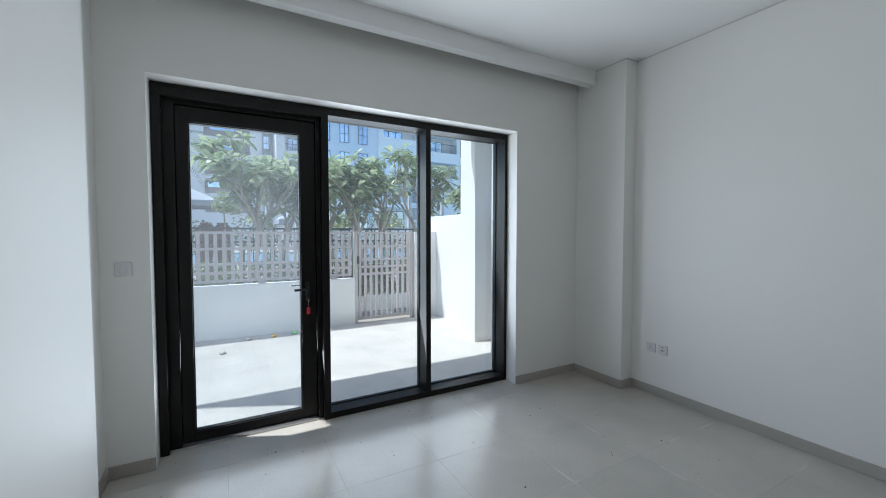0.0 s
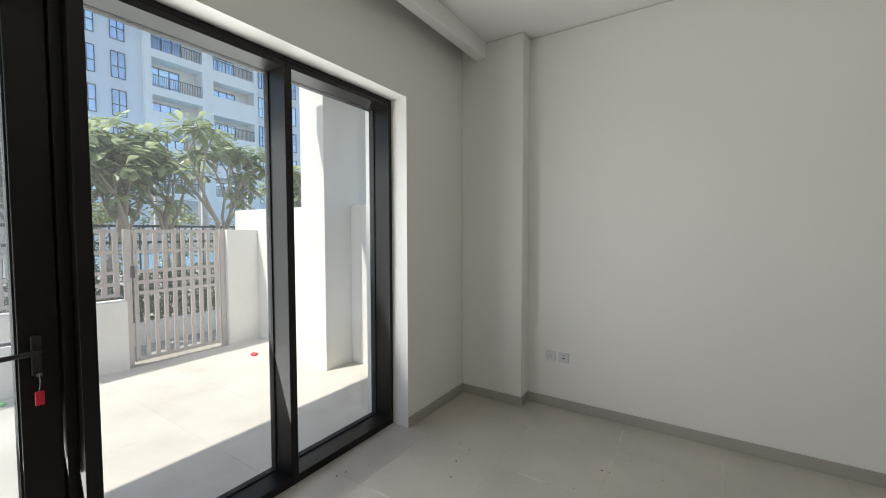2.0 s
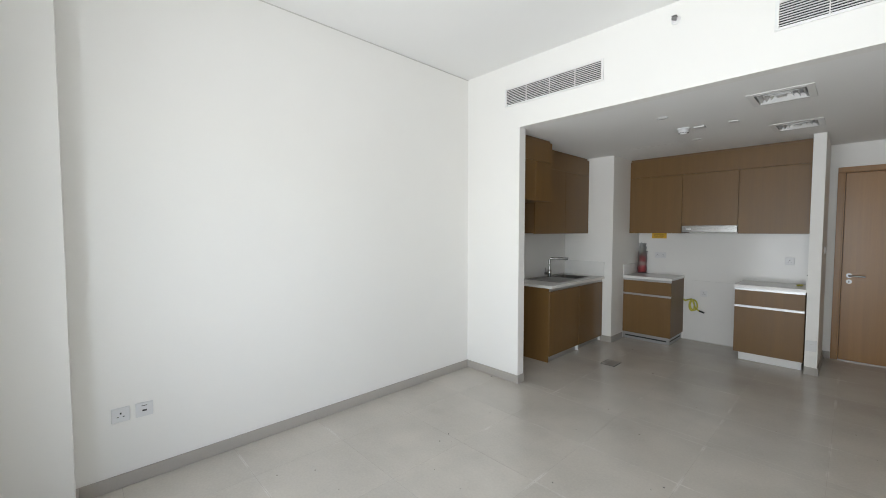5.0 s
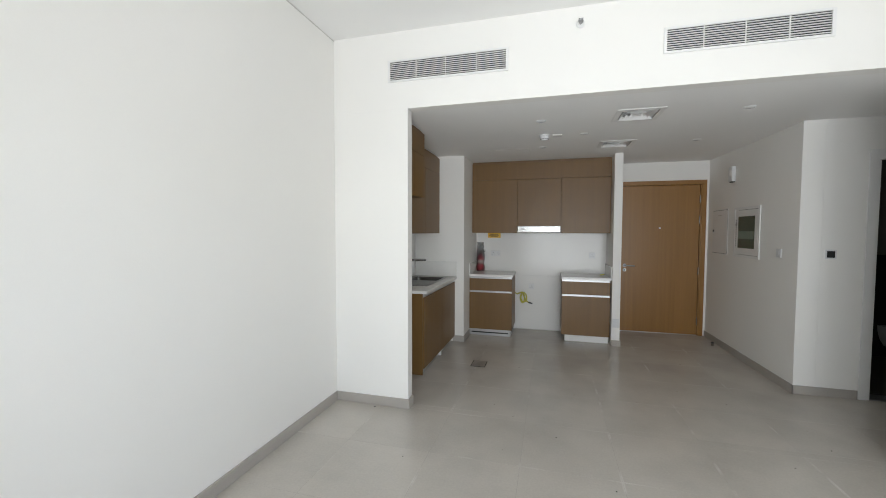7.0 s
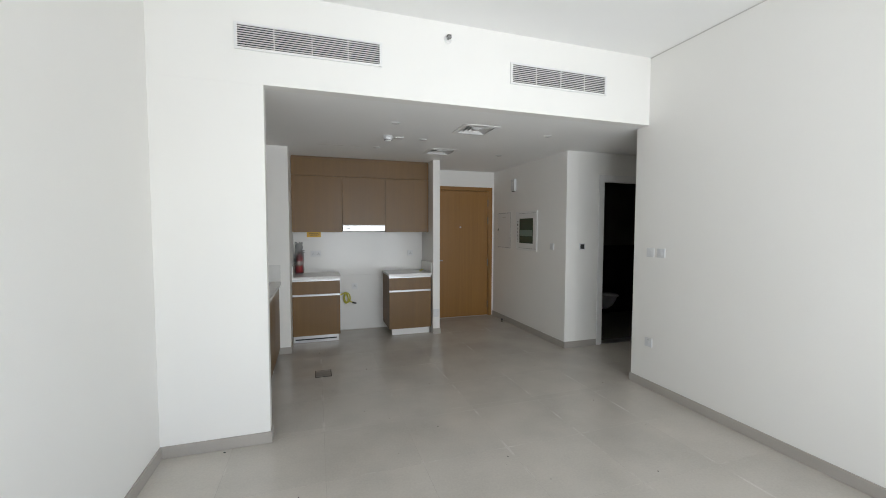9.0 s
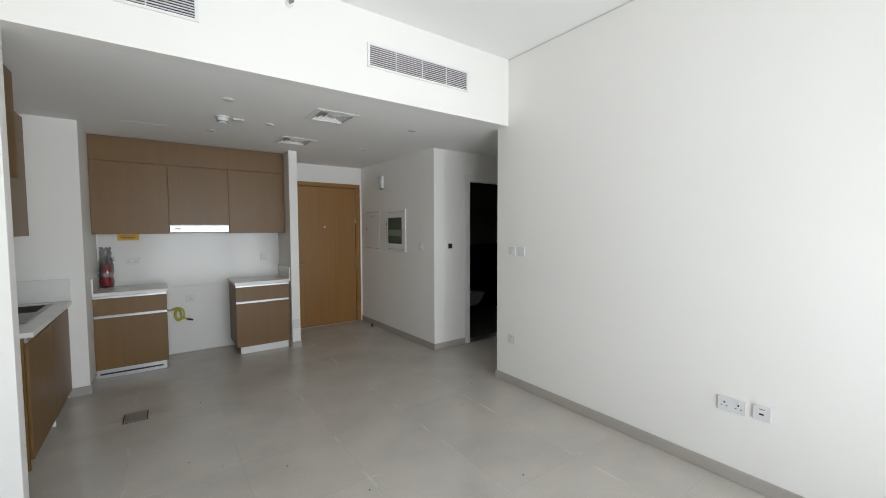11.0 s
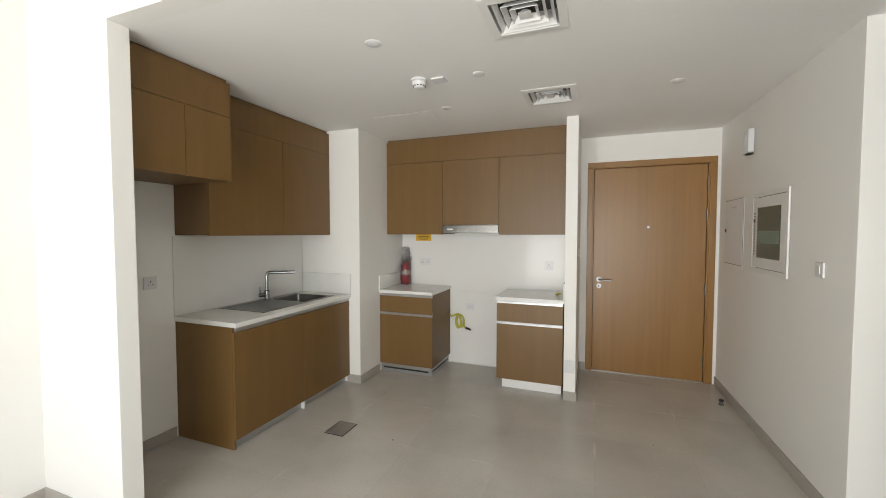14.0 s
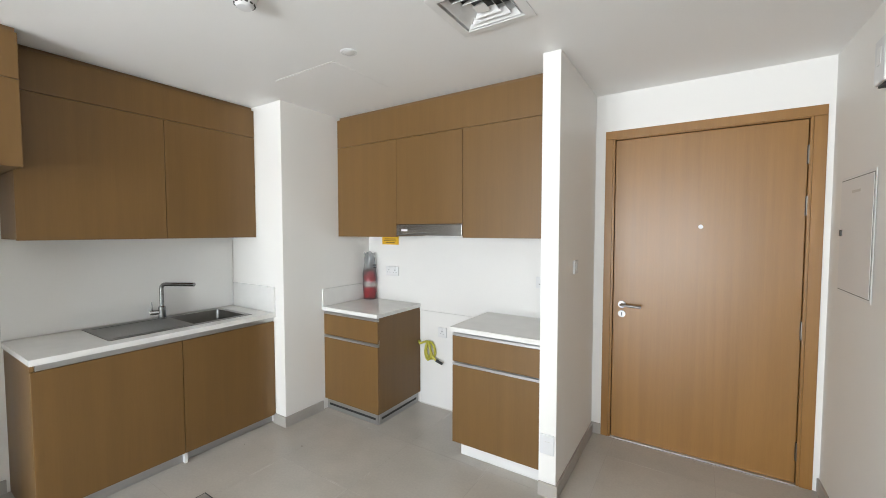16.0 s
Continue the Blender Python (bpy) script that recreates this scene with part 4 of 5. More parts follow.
bpart("window", (FX + 0.0112, y0 + 0.120, z0 + 0.11, FX + 0.0125, y1 - 0.105, z1 - 0.11), CABGLASS, dr, "dark green window", 0)
bpart("breaker_row", (FX + 0.0126, y0 + 0.135, 1.44, FX + 0.0132, y1 - 0.12, 1.53), MIDGREEN, dr, "breakers seen dimly through the window", 0)
for k in range(15):
    bpart("louvre", (FX + 0.0112, y0 + 0.055, z0 + 0.13 + k * 0.022, FX + 0.012, y0 + 0.080, z0 + 0.139 + k * 0.022), SHADOWGAP, dr, "", 0)
bpart("latch", (FX + 0.0112, y0 + 0.056, 1.60, FX + 0.016, y0 + 0.078, 1.625), BLACK, dr, "", 0.001)

cbx = thing("cabinet_panel", (-0.077, -3.36, 1.22), "white flush service panel with a black latch", "service panel")
y0, y1, z0, z1 = -3.594, -3.098, 1.222, 1.824
FX = hall_x(-3.35) + 0.0005
bpart("frame", (FX, y0, z0, FX + 0.003, y1, z1), METALWHITE, cbx, "", 0.002)
# thin sheet whose dark colour gives the shade in the gap round the door
bpart("gap", (FX + 0.003, y0 + 0.014, z0 + 0.014, FX + 0.0034, y1 - 0.014, z1 - 0.014), DUCT, cbx, "", 0)
dr = bpart("door", (FX + 0.0035, y0 + 0.018, z0 + 0.018, FX + 0.0055, y1 - 0.018, z1 - 0.018), METALWHITE, cbx, "", 0.001)
bpart("latch", (FX + 0.0056, y0 + 0.032, 1.52, FX + 0.012, y0 + 0.056, 1.552), BLACK, dr, "black latch", 0.002)
bpart("text_bar", (FX + 0.0056, -3.40, 1.735, FX + 0.0062, -3.28, 1.748), GAP, dr, "", 0)
pir = thing("intercom_sounder", (-0.073, -3.13, 2.14), "small white sounder box high on the hall wall", "alarm sounder")
bpart("body", (-0.0725, -3.185, 2.150, -0.030, -3.075, 2.335), PLASTIC, pir, "", 0.006)
bpart("lens", (-0.030, -3.150, 2.225, -0.0275, -3.110, 2.295), METALWHITE, pir, "", 0.001)
bpart("chime_box", (-0.0725, -3.170, 2.14, -0.040, -3.090, 2.149), SHADOWGAP, pir, "", 0)
pir.location += Vector((0.021, 0.140, 0.0))
ds = thing("door_stop", (0.043, -3.208, 0), "small black and steel door stop on the floor", "door stop")
bm = bmesh.new()
lathe(bm, ((0.020, 0), (0.020, 0.008), (0.014, 0.012), (0.014, 0.032)), (0.043, -3.208, 0.0045), 16)
part("post", bm, STEEL, ds, smooth=True)
bm = bmesh.new()
lathe(bm, ((0.015, 0), (0.019, 0.003), (0.019, 0.016), (0.014, 0.019)), (0.043, -3.208, 0.0365), 16)
part("bumper", bm, BLACK, ds, "black rubber bumper", smooth=True)

# ---- air grilles, diffusers and ceiling fittings ----
def grille(x0, x1):
    z0, z1 = 2.763, 2.941
    g = thing("air_grille", ((x0 + x1) / 2, YB, z0), "white louvred air conditioning grille in the bulkhead", "air grille", "air grilles")
    fy = YB + 0.012
    for b in ((x0, YB + 0.0005, z0, x0 + 0.02, fy, z1), (x1 - 0.02, YB + 0.0005, z0, x1, fy, z1), (x0 + 0.02, YB + 0.0005, z0, x1 - 0.02, fy, z0 + 0.016), (x0 + 0.02, YB + 0.0005, z1 - 0.016, x1 - 0.02, fy, z1)):
        bpart("frame", b, METALWHITE, g, "", 0.001)
    # black sheet on the wall face stands in for the duct's unlit depth
    bpart("backing", (x0 + 0.02, YB + 0.0005, z0 + 0.016, x1 - 0.02, YB + 0.002, z1 - 0.016), BLACK, g, "dark sheet standing in for the shaded duct", 0)
    for k in range(9):
        z = z0 + 0.024 + k * 0.0155
        bm = bmesh.new()
        box(bm, x0 + 0.02, YB + 0.003, z, x1 - 0.02, YB + 0.0118, z + 0.0044)
        part("slat", bm, METALWHITE, g)
    bm = bmesh.new()
    for k in range(1, 48):
        x = x0 + 0.02 + (x1 - x0 - 0.04) * k / 48
        box(bm, x - 0.0022, YB + 0.0021, z0 + 0.016, x + 0.0022, YB + 0.0029, z1 - 0.016)
    part("rear_blades", bm, DUCT, g, "grey upright blades behind the slats")
    for k in range(1, 4):
        x = x0 + (x1 - x0) * k / 4
        bpart("divider", (x - 0.003, YB + 0.003, z0 + 0.016, x + 0.003, YB + 0.0125, z1 - 0.016), METALWHITE, g, "", 0)


grille(2.480, 3.480)
grille(0.428, 1.405)


def diffuser(cx, cy):
    d = thing("ceiling_diffuser", (cx, cy, HK - 0.03), "white square four-way ceiling air diffuser", "air diffuser", "ceiling diffusers")
    def ring(name, r_out, z_out, r_in, z_in, t=0.004):
        bm = bmesh.new()
        vs = []
        for r, z in ((r_out, z_out), (r_in, z_in), (r_in, z_in + t), (r_out, z_out + t)):
            vs.append([bm.verts.new((cx + sx * r, cy + sy * r, z)) for sx, sy in ((-1, -1), (1, -1), (1, 1), (-1, 1))])
        for a, b in zip(vs, vs[1:] + vs[:1]):
            for k in range(4):
                bm.faces.new((a[k], a[(k + 1) % 4], b[(k + 1) % 4], b[k]))
        part(name, bm, METALWHITE, d)
    # grey sheet closes the recess, toned as the shade behind the louvres
    bpart("backing", (cx - 0.148, cy - 0.148, HK + 0.080, cx + 0.148, cy + 0.148, HK + 0.084), DUCT, d, "dark sheet standing in for the shaded duct", 0)
    ring("frame", 0.188, HK - 0.006, 0.146, HK - 0.009, 0.005)
    ring("lining", 0.1485, HK - 0.003, 0.1455, HK + 0.078, 0.001)
    for r in (0.134, 0.099, 0.064):
        ring("louvre", r, HK - 0.005, r - 0.019, HK + 0.020, 0.003)
    bm = bmesh.new()
    v = [bm.verts.new((cx + sx * 0.030, cy + sy * 0.030, HK - 0.005)) for sx, sy in ((-1, -1), (1, -1), (1, 1), (-1, 1))]
    u = [bm.verts.new((cx + sx * 0.008, cy + sy * 0.008, HK + 0.020)) for sx, sy in ((-1, -1), (1, -1), (1, 1), (-1, 1))]
    for k in range(4):
        bm.faces.new((v[k], v[(k + 1) % 4], u[(k + 1) % 4], u[k]))
    bm.faces.new(v[::-1])
    bm.faces.new(u)
    part("core", bm, METALWHITE, d)


for cy in DFY:
    diffuser(DFX, cy)


def downlight(cx, cy):
    d = thing("downlight", (cx, cy, HK - 0.01), "small white recessed round downlight, switched off", "ceiling light", "downlights")
    bm = bmesh.new()
    lathe(bm, ((0.036, -0.0005), (0.046, -0.0005), (0.046, -0.004), (0.040, -0.007), (0.034, -0.004)), (cx, cy, HK), 28)
    part("trim_ring", bm, PLASTIC, d, smooth=True)
    bm = bmesh.new()
    lathe(bm, ((0.034, -0.001), (0.030, -0.0035), (0.012, -0.0045)), (cx, cy, HK - 0.0035), 24)
    part("lens", bm, CERAMIC, d, "frosted lens", smooth=True)


for p in ((2.245, -1.063), (0.594, -1.074), (2.254, -2.230), (0.600, -2.246)):
    downlight(*p)
sm = thing("smoke_detector", (2.222, -1.612, HK - 0.06), "white round smoke detector on the kitchen ceiling", "smoke detector")
bm = bmesh.new()
lathe(bm, ((0.055, -0.0005), (0.055, -0.012), (0.046, -0.016), (0.046, -0.018)), (2.222, -1.612, HK), 28)
part("base", bm, PLASTIC, sm, smooth=True)
bm = bmesh.new()
lathe(bm, ((0.036, 0.0), (0.048, -0.001), (0.048, -0.014), (0.042, -0.024), (0.030, -0.040), (0.012, -0.044)), (2.222, -1.612, HK - 0.018), 28)
part("head", bm, PLASTIC, sm, smooth=True)
for k in range(12):
    a = 2 * math.pi * k / 12
    bm = bmesh.new()
    rod(bm, (2.222 + 0.040 * math.cos(a), -1.612 + 0.040 * math.sin(a), HK - 0.044), (2.222 + 0.0395 * math.cos(a + 0.3), -1.612 + 0.0395 * math.sin(a + 0.3), HK - 0.046), 0.004, seg=6)
    part("vent_slot", bm, SHADOWGAP, sm)
bx = thing("access_plate", (2.094, -1.652, HK - 0.012), "small white square cover on the kitchen ceiling", "cover plate")
bpart("cover", (2.049, -1.697, HK - 0.012, 2.139, -1.607, HK - 0.0005), PLASTIC, bx, "", 0.003)
dc = thing("ceiling_rose", (1.821, -1.655, HK - 0.01), "small white round cover on the kitchen ceiling", "cover plate")
bm = bmesh.new()
lathe(bm, ((0.040, -0.0005), (0.040, -0.006), (0.032, -0.009)), (1.821, -1.655, HK), 24)
part("disc", bm, PLASTIC, dc, smooth=True)
sp = thing("sprinkler", (1.958, YB, 3.0), "small chrome fire sprinkler on the bulkhead", "sprinkler")
bm = bmesh.new()
rod(bm, (1.958, YB + 0.0005, 3.044), (1.958, YB + 0.010, 3.044), 0.032, 0.026, 20)
part("rosette", bm, METALWHITE, sp, smooth=True)
bm = bmesh.new()
rod(bm, (1.958, YB + 0.010, 3.044), (1.958, YB + 0.042, 3.044), 0.009, 0.007, 10)
rod(bm, (1.958, YB + 0.042, 3.044), (1.958, YB + 0.046, 3.044), 0.017, seg=12)
box(bm, 1.942, YB + 0.012, 3.058, 1.974, YB + 0.05, 3.062)
part("nozzle", bm, CHROME, sp, smooth=True)
fd = thing("floor_drain", (2.917, -1.667, 0), "square grey metal access cover in the kitchen floor", "floor drain")
bpart("cover", (2.842, -1.760, 0.0042, 2.992, -1.575, 0.0065), COVER, fd, "dull grey cover", 0.0005)
bpart("rim", (2.835, -1.767, 0.0030, 2.999, -1.568, 0.0048), SHADOWGAP, fd, "", 0)

rng = random.Random(21)
bm = bmesh.new()
for k in range(110):
    if k < 60:
        x, y = rng.uniform(0.1, 3.6), 3.5 - abs(rng.gauss(0, 0.9))
    else:
        x, y = rng.uniform(0.2, 3.7), rng.uniform(-2.6, 3.2)
    r = rng.uniform(0.0015, 0.0045)
    bmesh.ops.create_icosphere(bm, subdivisions=1, radius=r, matrix=Matrix.Translation((x, y, r * 0.6)) @ Matrix.Diagonal((rng.uniform(0.7, 2.2), rng.uniform(0.7, 1.6), 0.7, 1)))
solid("floor_debris", bm, SHADOWGAP, "scattered dark crumbs of building dirt on the floor", "debris", "stuff")

hatch = thing("ceiling_hatch", (2.68, -2.53, HK - 0.002), "flush white access panel in the kitchen ceiling", "ceiling hatch")
bpart("panel", (2.415, -2.80, HK - 0.0025, 2.955, -2.265, HK - 0.0004), CEILING, hatch, "", 0.0005)
bpart("edge", (2.410, -2.2645, HK - 0.003, 2.960, -2.2615, HK - 0.0004), GAP, hatch, "", 0)

# ---- outdoors: terrace ----
ZT = -0.05
YY = 7.00                                # garden side of the terrace
structure("terrace_base", [(-2.6, 3.85, -0.35, 4.8, YY + 0.3, ZT - 0.006)], GROUT, "terrace bed under the tiles", "floor")
structure("wall_low", [(-2.6, YY, ZT - 0.2, 2.415, YY + 0.2, 0.735)], OUTWALL, "low white rendered terrace wall", "wall", 0.006)
structure("wall_gate", [(3.555, YY, ZT - 0.2, 4.0, YY + 0.2, 1.545)], OUTWALL, "white rendered wall beside the gate", "wall", 0.006)
structure("wall_terrace_side", [(4.0, 5.42, ZT - 0.2, 4.2, YY + 0.6, 1.84)], OUTWALL, "white rendered terrace side wall", "wall", 0.006)
structure("wall_terrace_near", [(3.98, 3.85, ZT - 0.2, 4.18, 5.055, 1.836)], OUTWALL, "white rendered terrace side wall next to the flat", "wall", 0.012)
structure("wall_column", [(3.595, 5.055, ZT - 0.2, 4.8, 5.455, 3.75)], OUTWALL, "tall white rendered column at the terrace edge", "column", 0.006)
structure("wall_terrace_west", [(-2.6, 3.85, ZT - 0.2, -2.4, YY, 1.84)], OUTWALL, "white rendered terrace wall", "wall", 0.006)
# unseen overhang; its slanted end and notch are cut to shape the sun patches
bm = bmesh.new()
zs0, zs1 = 3.45, 3.75
poly = [(4.8, 3.85), (4.8, 5.0), (3.17, 5.0), (3.17, 5.36), (-1.7, 5.36), (-1.54, 5.30), (-0.73, 4.93), (-0.55, 4.30), (-0.55, 3.85)]
lo = [bm.verts.new((x, y, zs0)) for x, y in poly]
hi = [bm.verts.new((x, y, zs1)) for x, y in poly]
bm.faces.new(lo[::-1])
bm.faces.new(hi)
for k in range(len(poly)):
    bm.faces.new((lo[k], lo[(k + 1) % len(poly)], hi[(k + 1) % len(poly)], hi[k]))
solid("balcony_slab", bm, OUTWALL, "unseen white overhang slab, outline cut to shape the terrace sun", "balcony", "structure")
# unseen projecting band, added to keep the high sun off the room floor
structure("wall_lintel", [(-2.4, 3.851, 2.60, 3.84, 4.08, 2.85)], OUTWALL, "unseen white band added over the terrace window to block sun", "lintel", 0.006)
structure("wall_facade_own", [(-6, 3.852, 3.401, 10, 4.0, 9.0)], OUTWALL, "white outside wall of the upper storeys", "wall")

fence = thing("fence", (0, YY + 0.1, 0.735), "taupe metal slat fence on the low terrace wall", "fence")
def lattice(owner, x0, x1, z0, z1, rails, pitch, wide, y):
    n = int((x1 - x0) / pitch)
    for k in range(n + 1):
        x = x0 + k * (x1 - x0) / n
        bpart("slat", (x - wide / 2, y - 0.012, z0, x + wide / 2, y + 0.012, z1), FENCE, owner, "", 0)
    for z in rails:
        bpart("rail", (x0, y - 0.030, z - 0.020, x1, y - 0.0125, z + 0.020), FENCE, owner, "", 0)


lattice(fence, -2.55, 2.35, 0.775, 1.545, (0.80, 0.925, 1.055, 1.285, 1.525), 0.110, 0.050, YY + 0.1)
for k in range(5):
    x = -2.4 + k * 1.12
    bpart("foot", (x - 0.05, YY + 0.07, 0.735, x + 0.05, YY + 0.13, 0.79), FENCE, fence, "", 0.002)
gate = thing("metal_gate", (2.94, YY + 0.09, ZT), "taupe metal slat garden gate, closed", "gate")
bpart("gate_post", (2.420, YY + 0.06, ZT, 2.482, YY + 0.12, 1.545), FENCE, gate, "", 0.003)
bpart("gate_post", (3.490, YY + 0.06, ZT, 3.552, YY + 0.12, 1.545), FENCE, gate, "", 0.003)
lattice(gate, 2.53, 3.445, ZT + 0.04, 1.540, (0.02, 0.80, 0.925, 1.055, 1.285, 1.525), 0.100, 0.043, YY + 0.09)
bpart("latch", (2.47, YY + 0.05, 0.98, 2.51, YY + 0.08, 1.12), DARKFENCE, gate, "", 0.003)

for nm, at, m, lab in (("bottle_cap", (1.09, 6.76), YELLOW, "crumpled orange plastic cap on the terrace"), ("plastic_scrap", (1.39, 6.82), GREEN, "bright green plastic scrap on the terrace"), ("plastic_scrap", (3.47, 6.27), REDPL, "bright red plastic scrap on the terrace"), ("paper_scrap", (0.42, 6.18), PAPER, "crumpled pale paper scrap on the terrace"), ("paper_scrap", (0.75, 6.76), PAPER, "torn pale paper scrap on the terrace")):
    r = random.Random(nm + str(at))
    bm = bmesh.new()
    bmesh.ops.create_icosphere(bm, subdivisions=2, radius=0.045)
    for v in bm.verts:
        v.co *= r.uniform(0.75, 1.15)
        v.co.z = max(v.co.z * 0.6, -0.012)
    bmesh.ops.translate(bm, vec=(at[0], at[1], ZT + 0.014), verts=list(bm.verts))
    solid(nm, bm, m, lab, "litter")

# ---- outdoors: garden ----
structure("ground", [(-600, YY + 0.2, -0.62, 600, 900, -0.30), (-600, -400, -0.62, -2.6, YY + 0.2, -0.30), (4.8, -400, -0.62, 600, YY + 0.2, -0.30)], SOIL, "sandy garden ground reaching the distance", "ground")
structure("pavement", [(-20, 7.6, -0.30, 30, 8.3, -0.12)], PAVING, "pale paved garden path behind the gate", "pavement")
structure("wall_planter", [(-20, 8.35, -0.30, 30, 8.5, 0.18)], OUTWALL, "low pale planter edge", "wall")


def leaf_cloud(bm, rng, centre, size, n, length, width):
    for _ in range(n):
        p = Vector((centre[0] + rng.uniform(-1, 1) * size[0], centre[1] + rng.uniform(-1, 1) * size[1], centre[2] + rng.uniform(-1, 1) * size[2]))
        d = Vector((rng.uniform(-1, 1), rng.uniform(-1, 1), rng.uniform(-0.5, 1))).normalized()
        s = d.orthogonal().normalized() * width
        L = length * rng.uniform(0.6, 1.3)
        vs = [bm.verts.new(q) for q in (p - d * L * 0.5, p + s * 0.5, p + d * L * 0.5, p - s * 0.5)]
        bm.faces.new(vs)


rng = random.Random(11)
bm = bmesh.new()
for k in range(90):
    x = -7 + k * 0.28
    leaf_cloud(bm, rng, (x, 9.0 + rng.uniform(-0.25, 0.25), 0.42 + rng.uniform(-0.06, 0.08)), (0.24, 0.34, 0.48), 420, 0.085, 0.048)
solid("hedge", bm, HEDGE, "low clipped green hedge behind the fence", "hedge", "stuff")

bm = bmesh.new()
for k in range(60):
    x = -7 + k * 0.42
    leaf_cloud(bm, rng, (x, 15.4 + rng.uniform(-0.5, 0.5), 1.25 + 0.35 * math.sin(k * 1.7) + rng.uniform(-0.2, 0.2)), (0.36, 0.4, 0.55), 130, 0.16, 0.07)
    rod(bm, (x, 15.4, -0.16), (x + 0.05, 15.4, 1.2), 0.03, seg=6)
solid("shrubs", bm, HEDGE, "rounded green shrubs in the pool garden", "shrubs", "stuff")
for bx, bz in ((0.45, 2.2), (3.3, 1.85), (4.6, 1.9)):
    bush = thing("shrub", (bx, 11.0, -0.3), "light yellow-green shrub on a thin stem behind the fence", "shrub", "light green shrubs")
    bm = bmesh.new()
    tube(bm, [(bx, 11.0, -0.3), (bx + 0.03, 11.02, bz * 0.5), (bx, 11.0, bz)], [0.03, 0.025, 0.015], 7)
    part("stem", bm, BARK, bush, smooth=True)
    bm = bmesh.new()
    for k in range(9):
        leaf_cloud(bm, rng, (bx + rng.uniform(-0.28, 0.28), 11.0 + rng.uniform(-0.25, 0.25), bz + rng.uniform(-0.2, 0.2)), (0.13, 0.13, 0.1), 70, 0.09, 0.035)
    part("crown", bm, BUSH, bush)
for px in (-0.02, 0.40):
    bm = bmesh.new()
    lathe(bm, ((0.11, 0), (0.13, 0.03), (0.15, 0.9), (0.20, 1.5), (0.235, 1.72), (0.21, 1.86), (0.13, 1.93), (0.15, 1.98), (0.13, 1.985), (0.11, 1.9)), (px, 13.6, -0.16))
    solid("urn", bm, TERRACOTTA, "tall brown terracotta urn by the pool deck", "urn")
structure("pavement_pool", [(-30, 12.8, -0.30, 40, 22, -0.16), (-30, 38, -0.30, 40, 41, -0.16)], PAVING, "pale pool deck paving", "pavement")

structure("water_pool", [(-30, 22.0, -0.30, 40, 38.0, -0.22)], WATER, "blue swimming pool water", "water")

dk = thing("garden_fence", (4, 10.2, -0.3), "dark metal pool fence with thin bars", "fence")
for k in range(110):
    x = -8 + k * 0.22
    bpart("bar", (x - 0.011, 10.19, -0.3, x + 0.011, 10.212, 1.62), DARKFENCE, dk, "", 0)
for z in (0.0, 1.30, 1.60):
    bpart("rail", (-8.1, 10.213, z, 16.1, 10.24, z + 0.045), DARKFENCE, dk, "", 0)


def limb(bm, rng, p, d, length, r, depth, tips):
    q = p + d * length
    mid = p + d * length * 0.5 + Vector((rng.uniform(-0.06, 0.06), rng.uniform(-0.06, 0.06), 0.0)) * length
    tube(bm, [p, mid, q], [r, r * 0.86, r * 0.74], 7)
    if depth == 0:
        tips.append((q, d))
        return
    if depth <= 2 and rng.random() < 0.45:
        tips.append((q + Vector((rng.uniform(-0.12, 0.12), rng.uniform(-0.12, 0.12), 0.02)), d))
    for k in range(rng.choice((2, 3)) if depth > 1 else rng.choice((2, 3, 3))):
        a = rng.uniform(0, 2 * math.pi)
        n = (d * 0.95 + Vector((math.cos(a), math.sin(a), 0)) * rng.uniform(0.34, 0.68) + Vector((0, 0, 0.2))).normalized()
        limb(bm, rng, q, n, length * (rng.uniform(0.30, 0.40) if depth == 3 else rng.uniform(0.66, 0.90)), r * 0.66, depth - 1, tips)


def frangipani(x, y, height, seed, label):
    """A many-limbed low tree whose bare limbs end in rosettes of long leaves."""
    r = random.Random(seed)
    t = thing("tree", (x, y, -0.3), label, "tree", "frangipani trees")
    bm = bmesh.new()
    tips = []
    for k in range(r.choice((2, 2, 3))):
        a = r.uniform(0, 6.28)
        d = Vector((0.13 * math.cos(a), 0.13 * math.sin(a), 1)).normalized()
        limb(bm, r, Vector((x + 0.05 * math.cos(a), y + 0.05 * math.sin(a), -0.3)), d, height * r.uniform(0.40, 0.50), 0.050, 3, tips)
    part("trunk", bm, BARK, t, "pale grey branching trunk", smooth=True)
    bm = bmesh.new()
    for q, d in tips:
        if r.random() < 0.06:
            continue
        for k in range(r.randint(11, 15)):
            a = 2.4 * k + r.uniform(-0.3, 0.3)
            e = r.uniform(-0.6, 0.8)
            out = Vector((math.cos(a) * math.cos(e), math.sin(a) * math.cos(e), math.sin(e)))
            L, w = r.uniform(0.22, 0.36), r.uniform(0.050, 0.068)
            s = out.cross(Vector((0, 0, 1))).normalized() * w
            b = q + Vector((0, 0, r.uniform(-0.05, 0.05)))
            droop = Vector((0, 0, -0.09 * r.uniform(0.3, 1.4)))
            p1, p2, p3, p4 = b + out * L * 0.3, b + out * L * 0.66 + droop * 0.3, b + out * L * 0.9 + droop * 0.75, b + out * L + droop
            v = [bm.verts.new(c) for c in (b, p1 - s * 0.45, p1 + s * 0.45, p2 - s, p2 + s, p3 - s * 0.72, p3 + s * 0.72, p4)]
            bm.faces.new((v[0], v[1], v[2]))
            bm.faces.new((v[1], v[3], v[4], v[2]))
            bm.faces.new((v[3], v[5], v[6], v[4]))
            bm.faces.new((v[5], v[7], v[6]))
    part("crown", bm, LEAF, t, "open crown of long glossy green leaves")
    return t


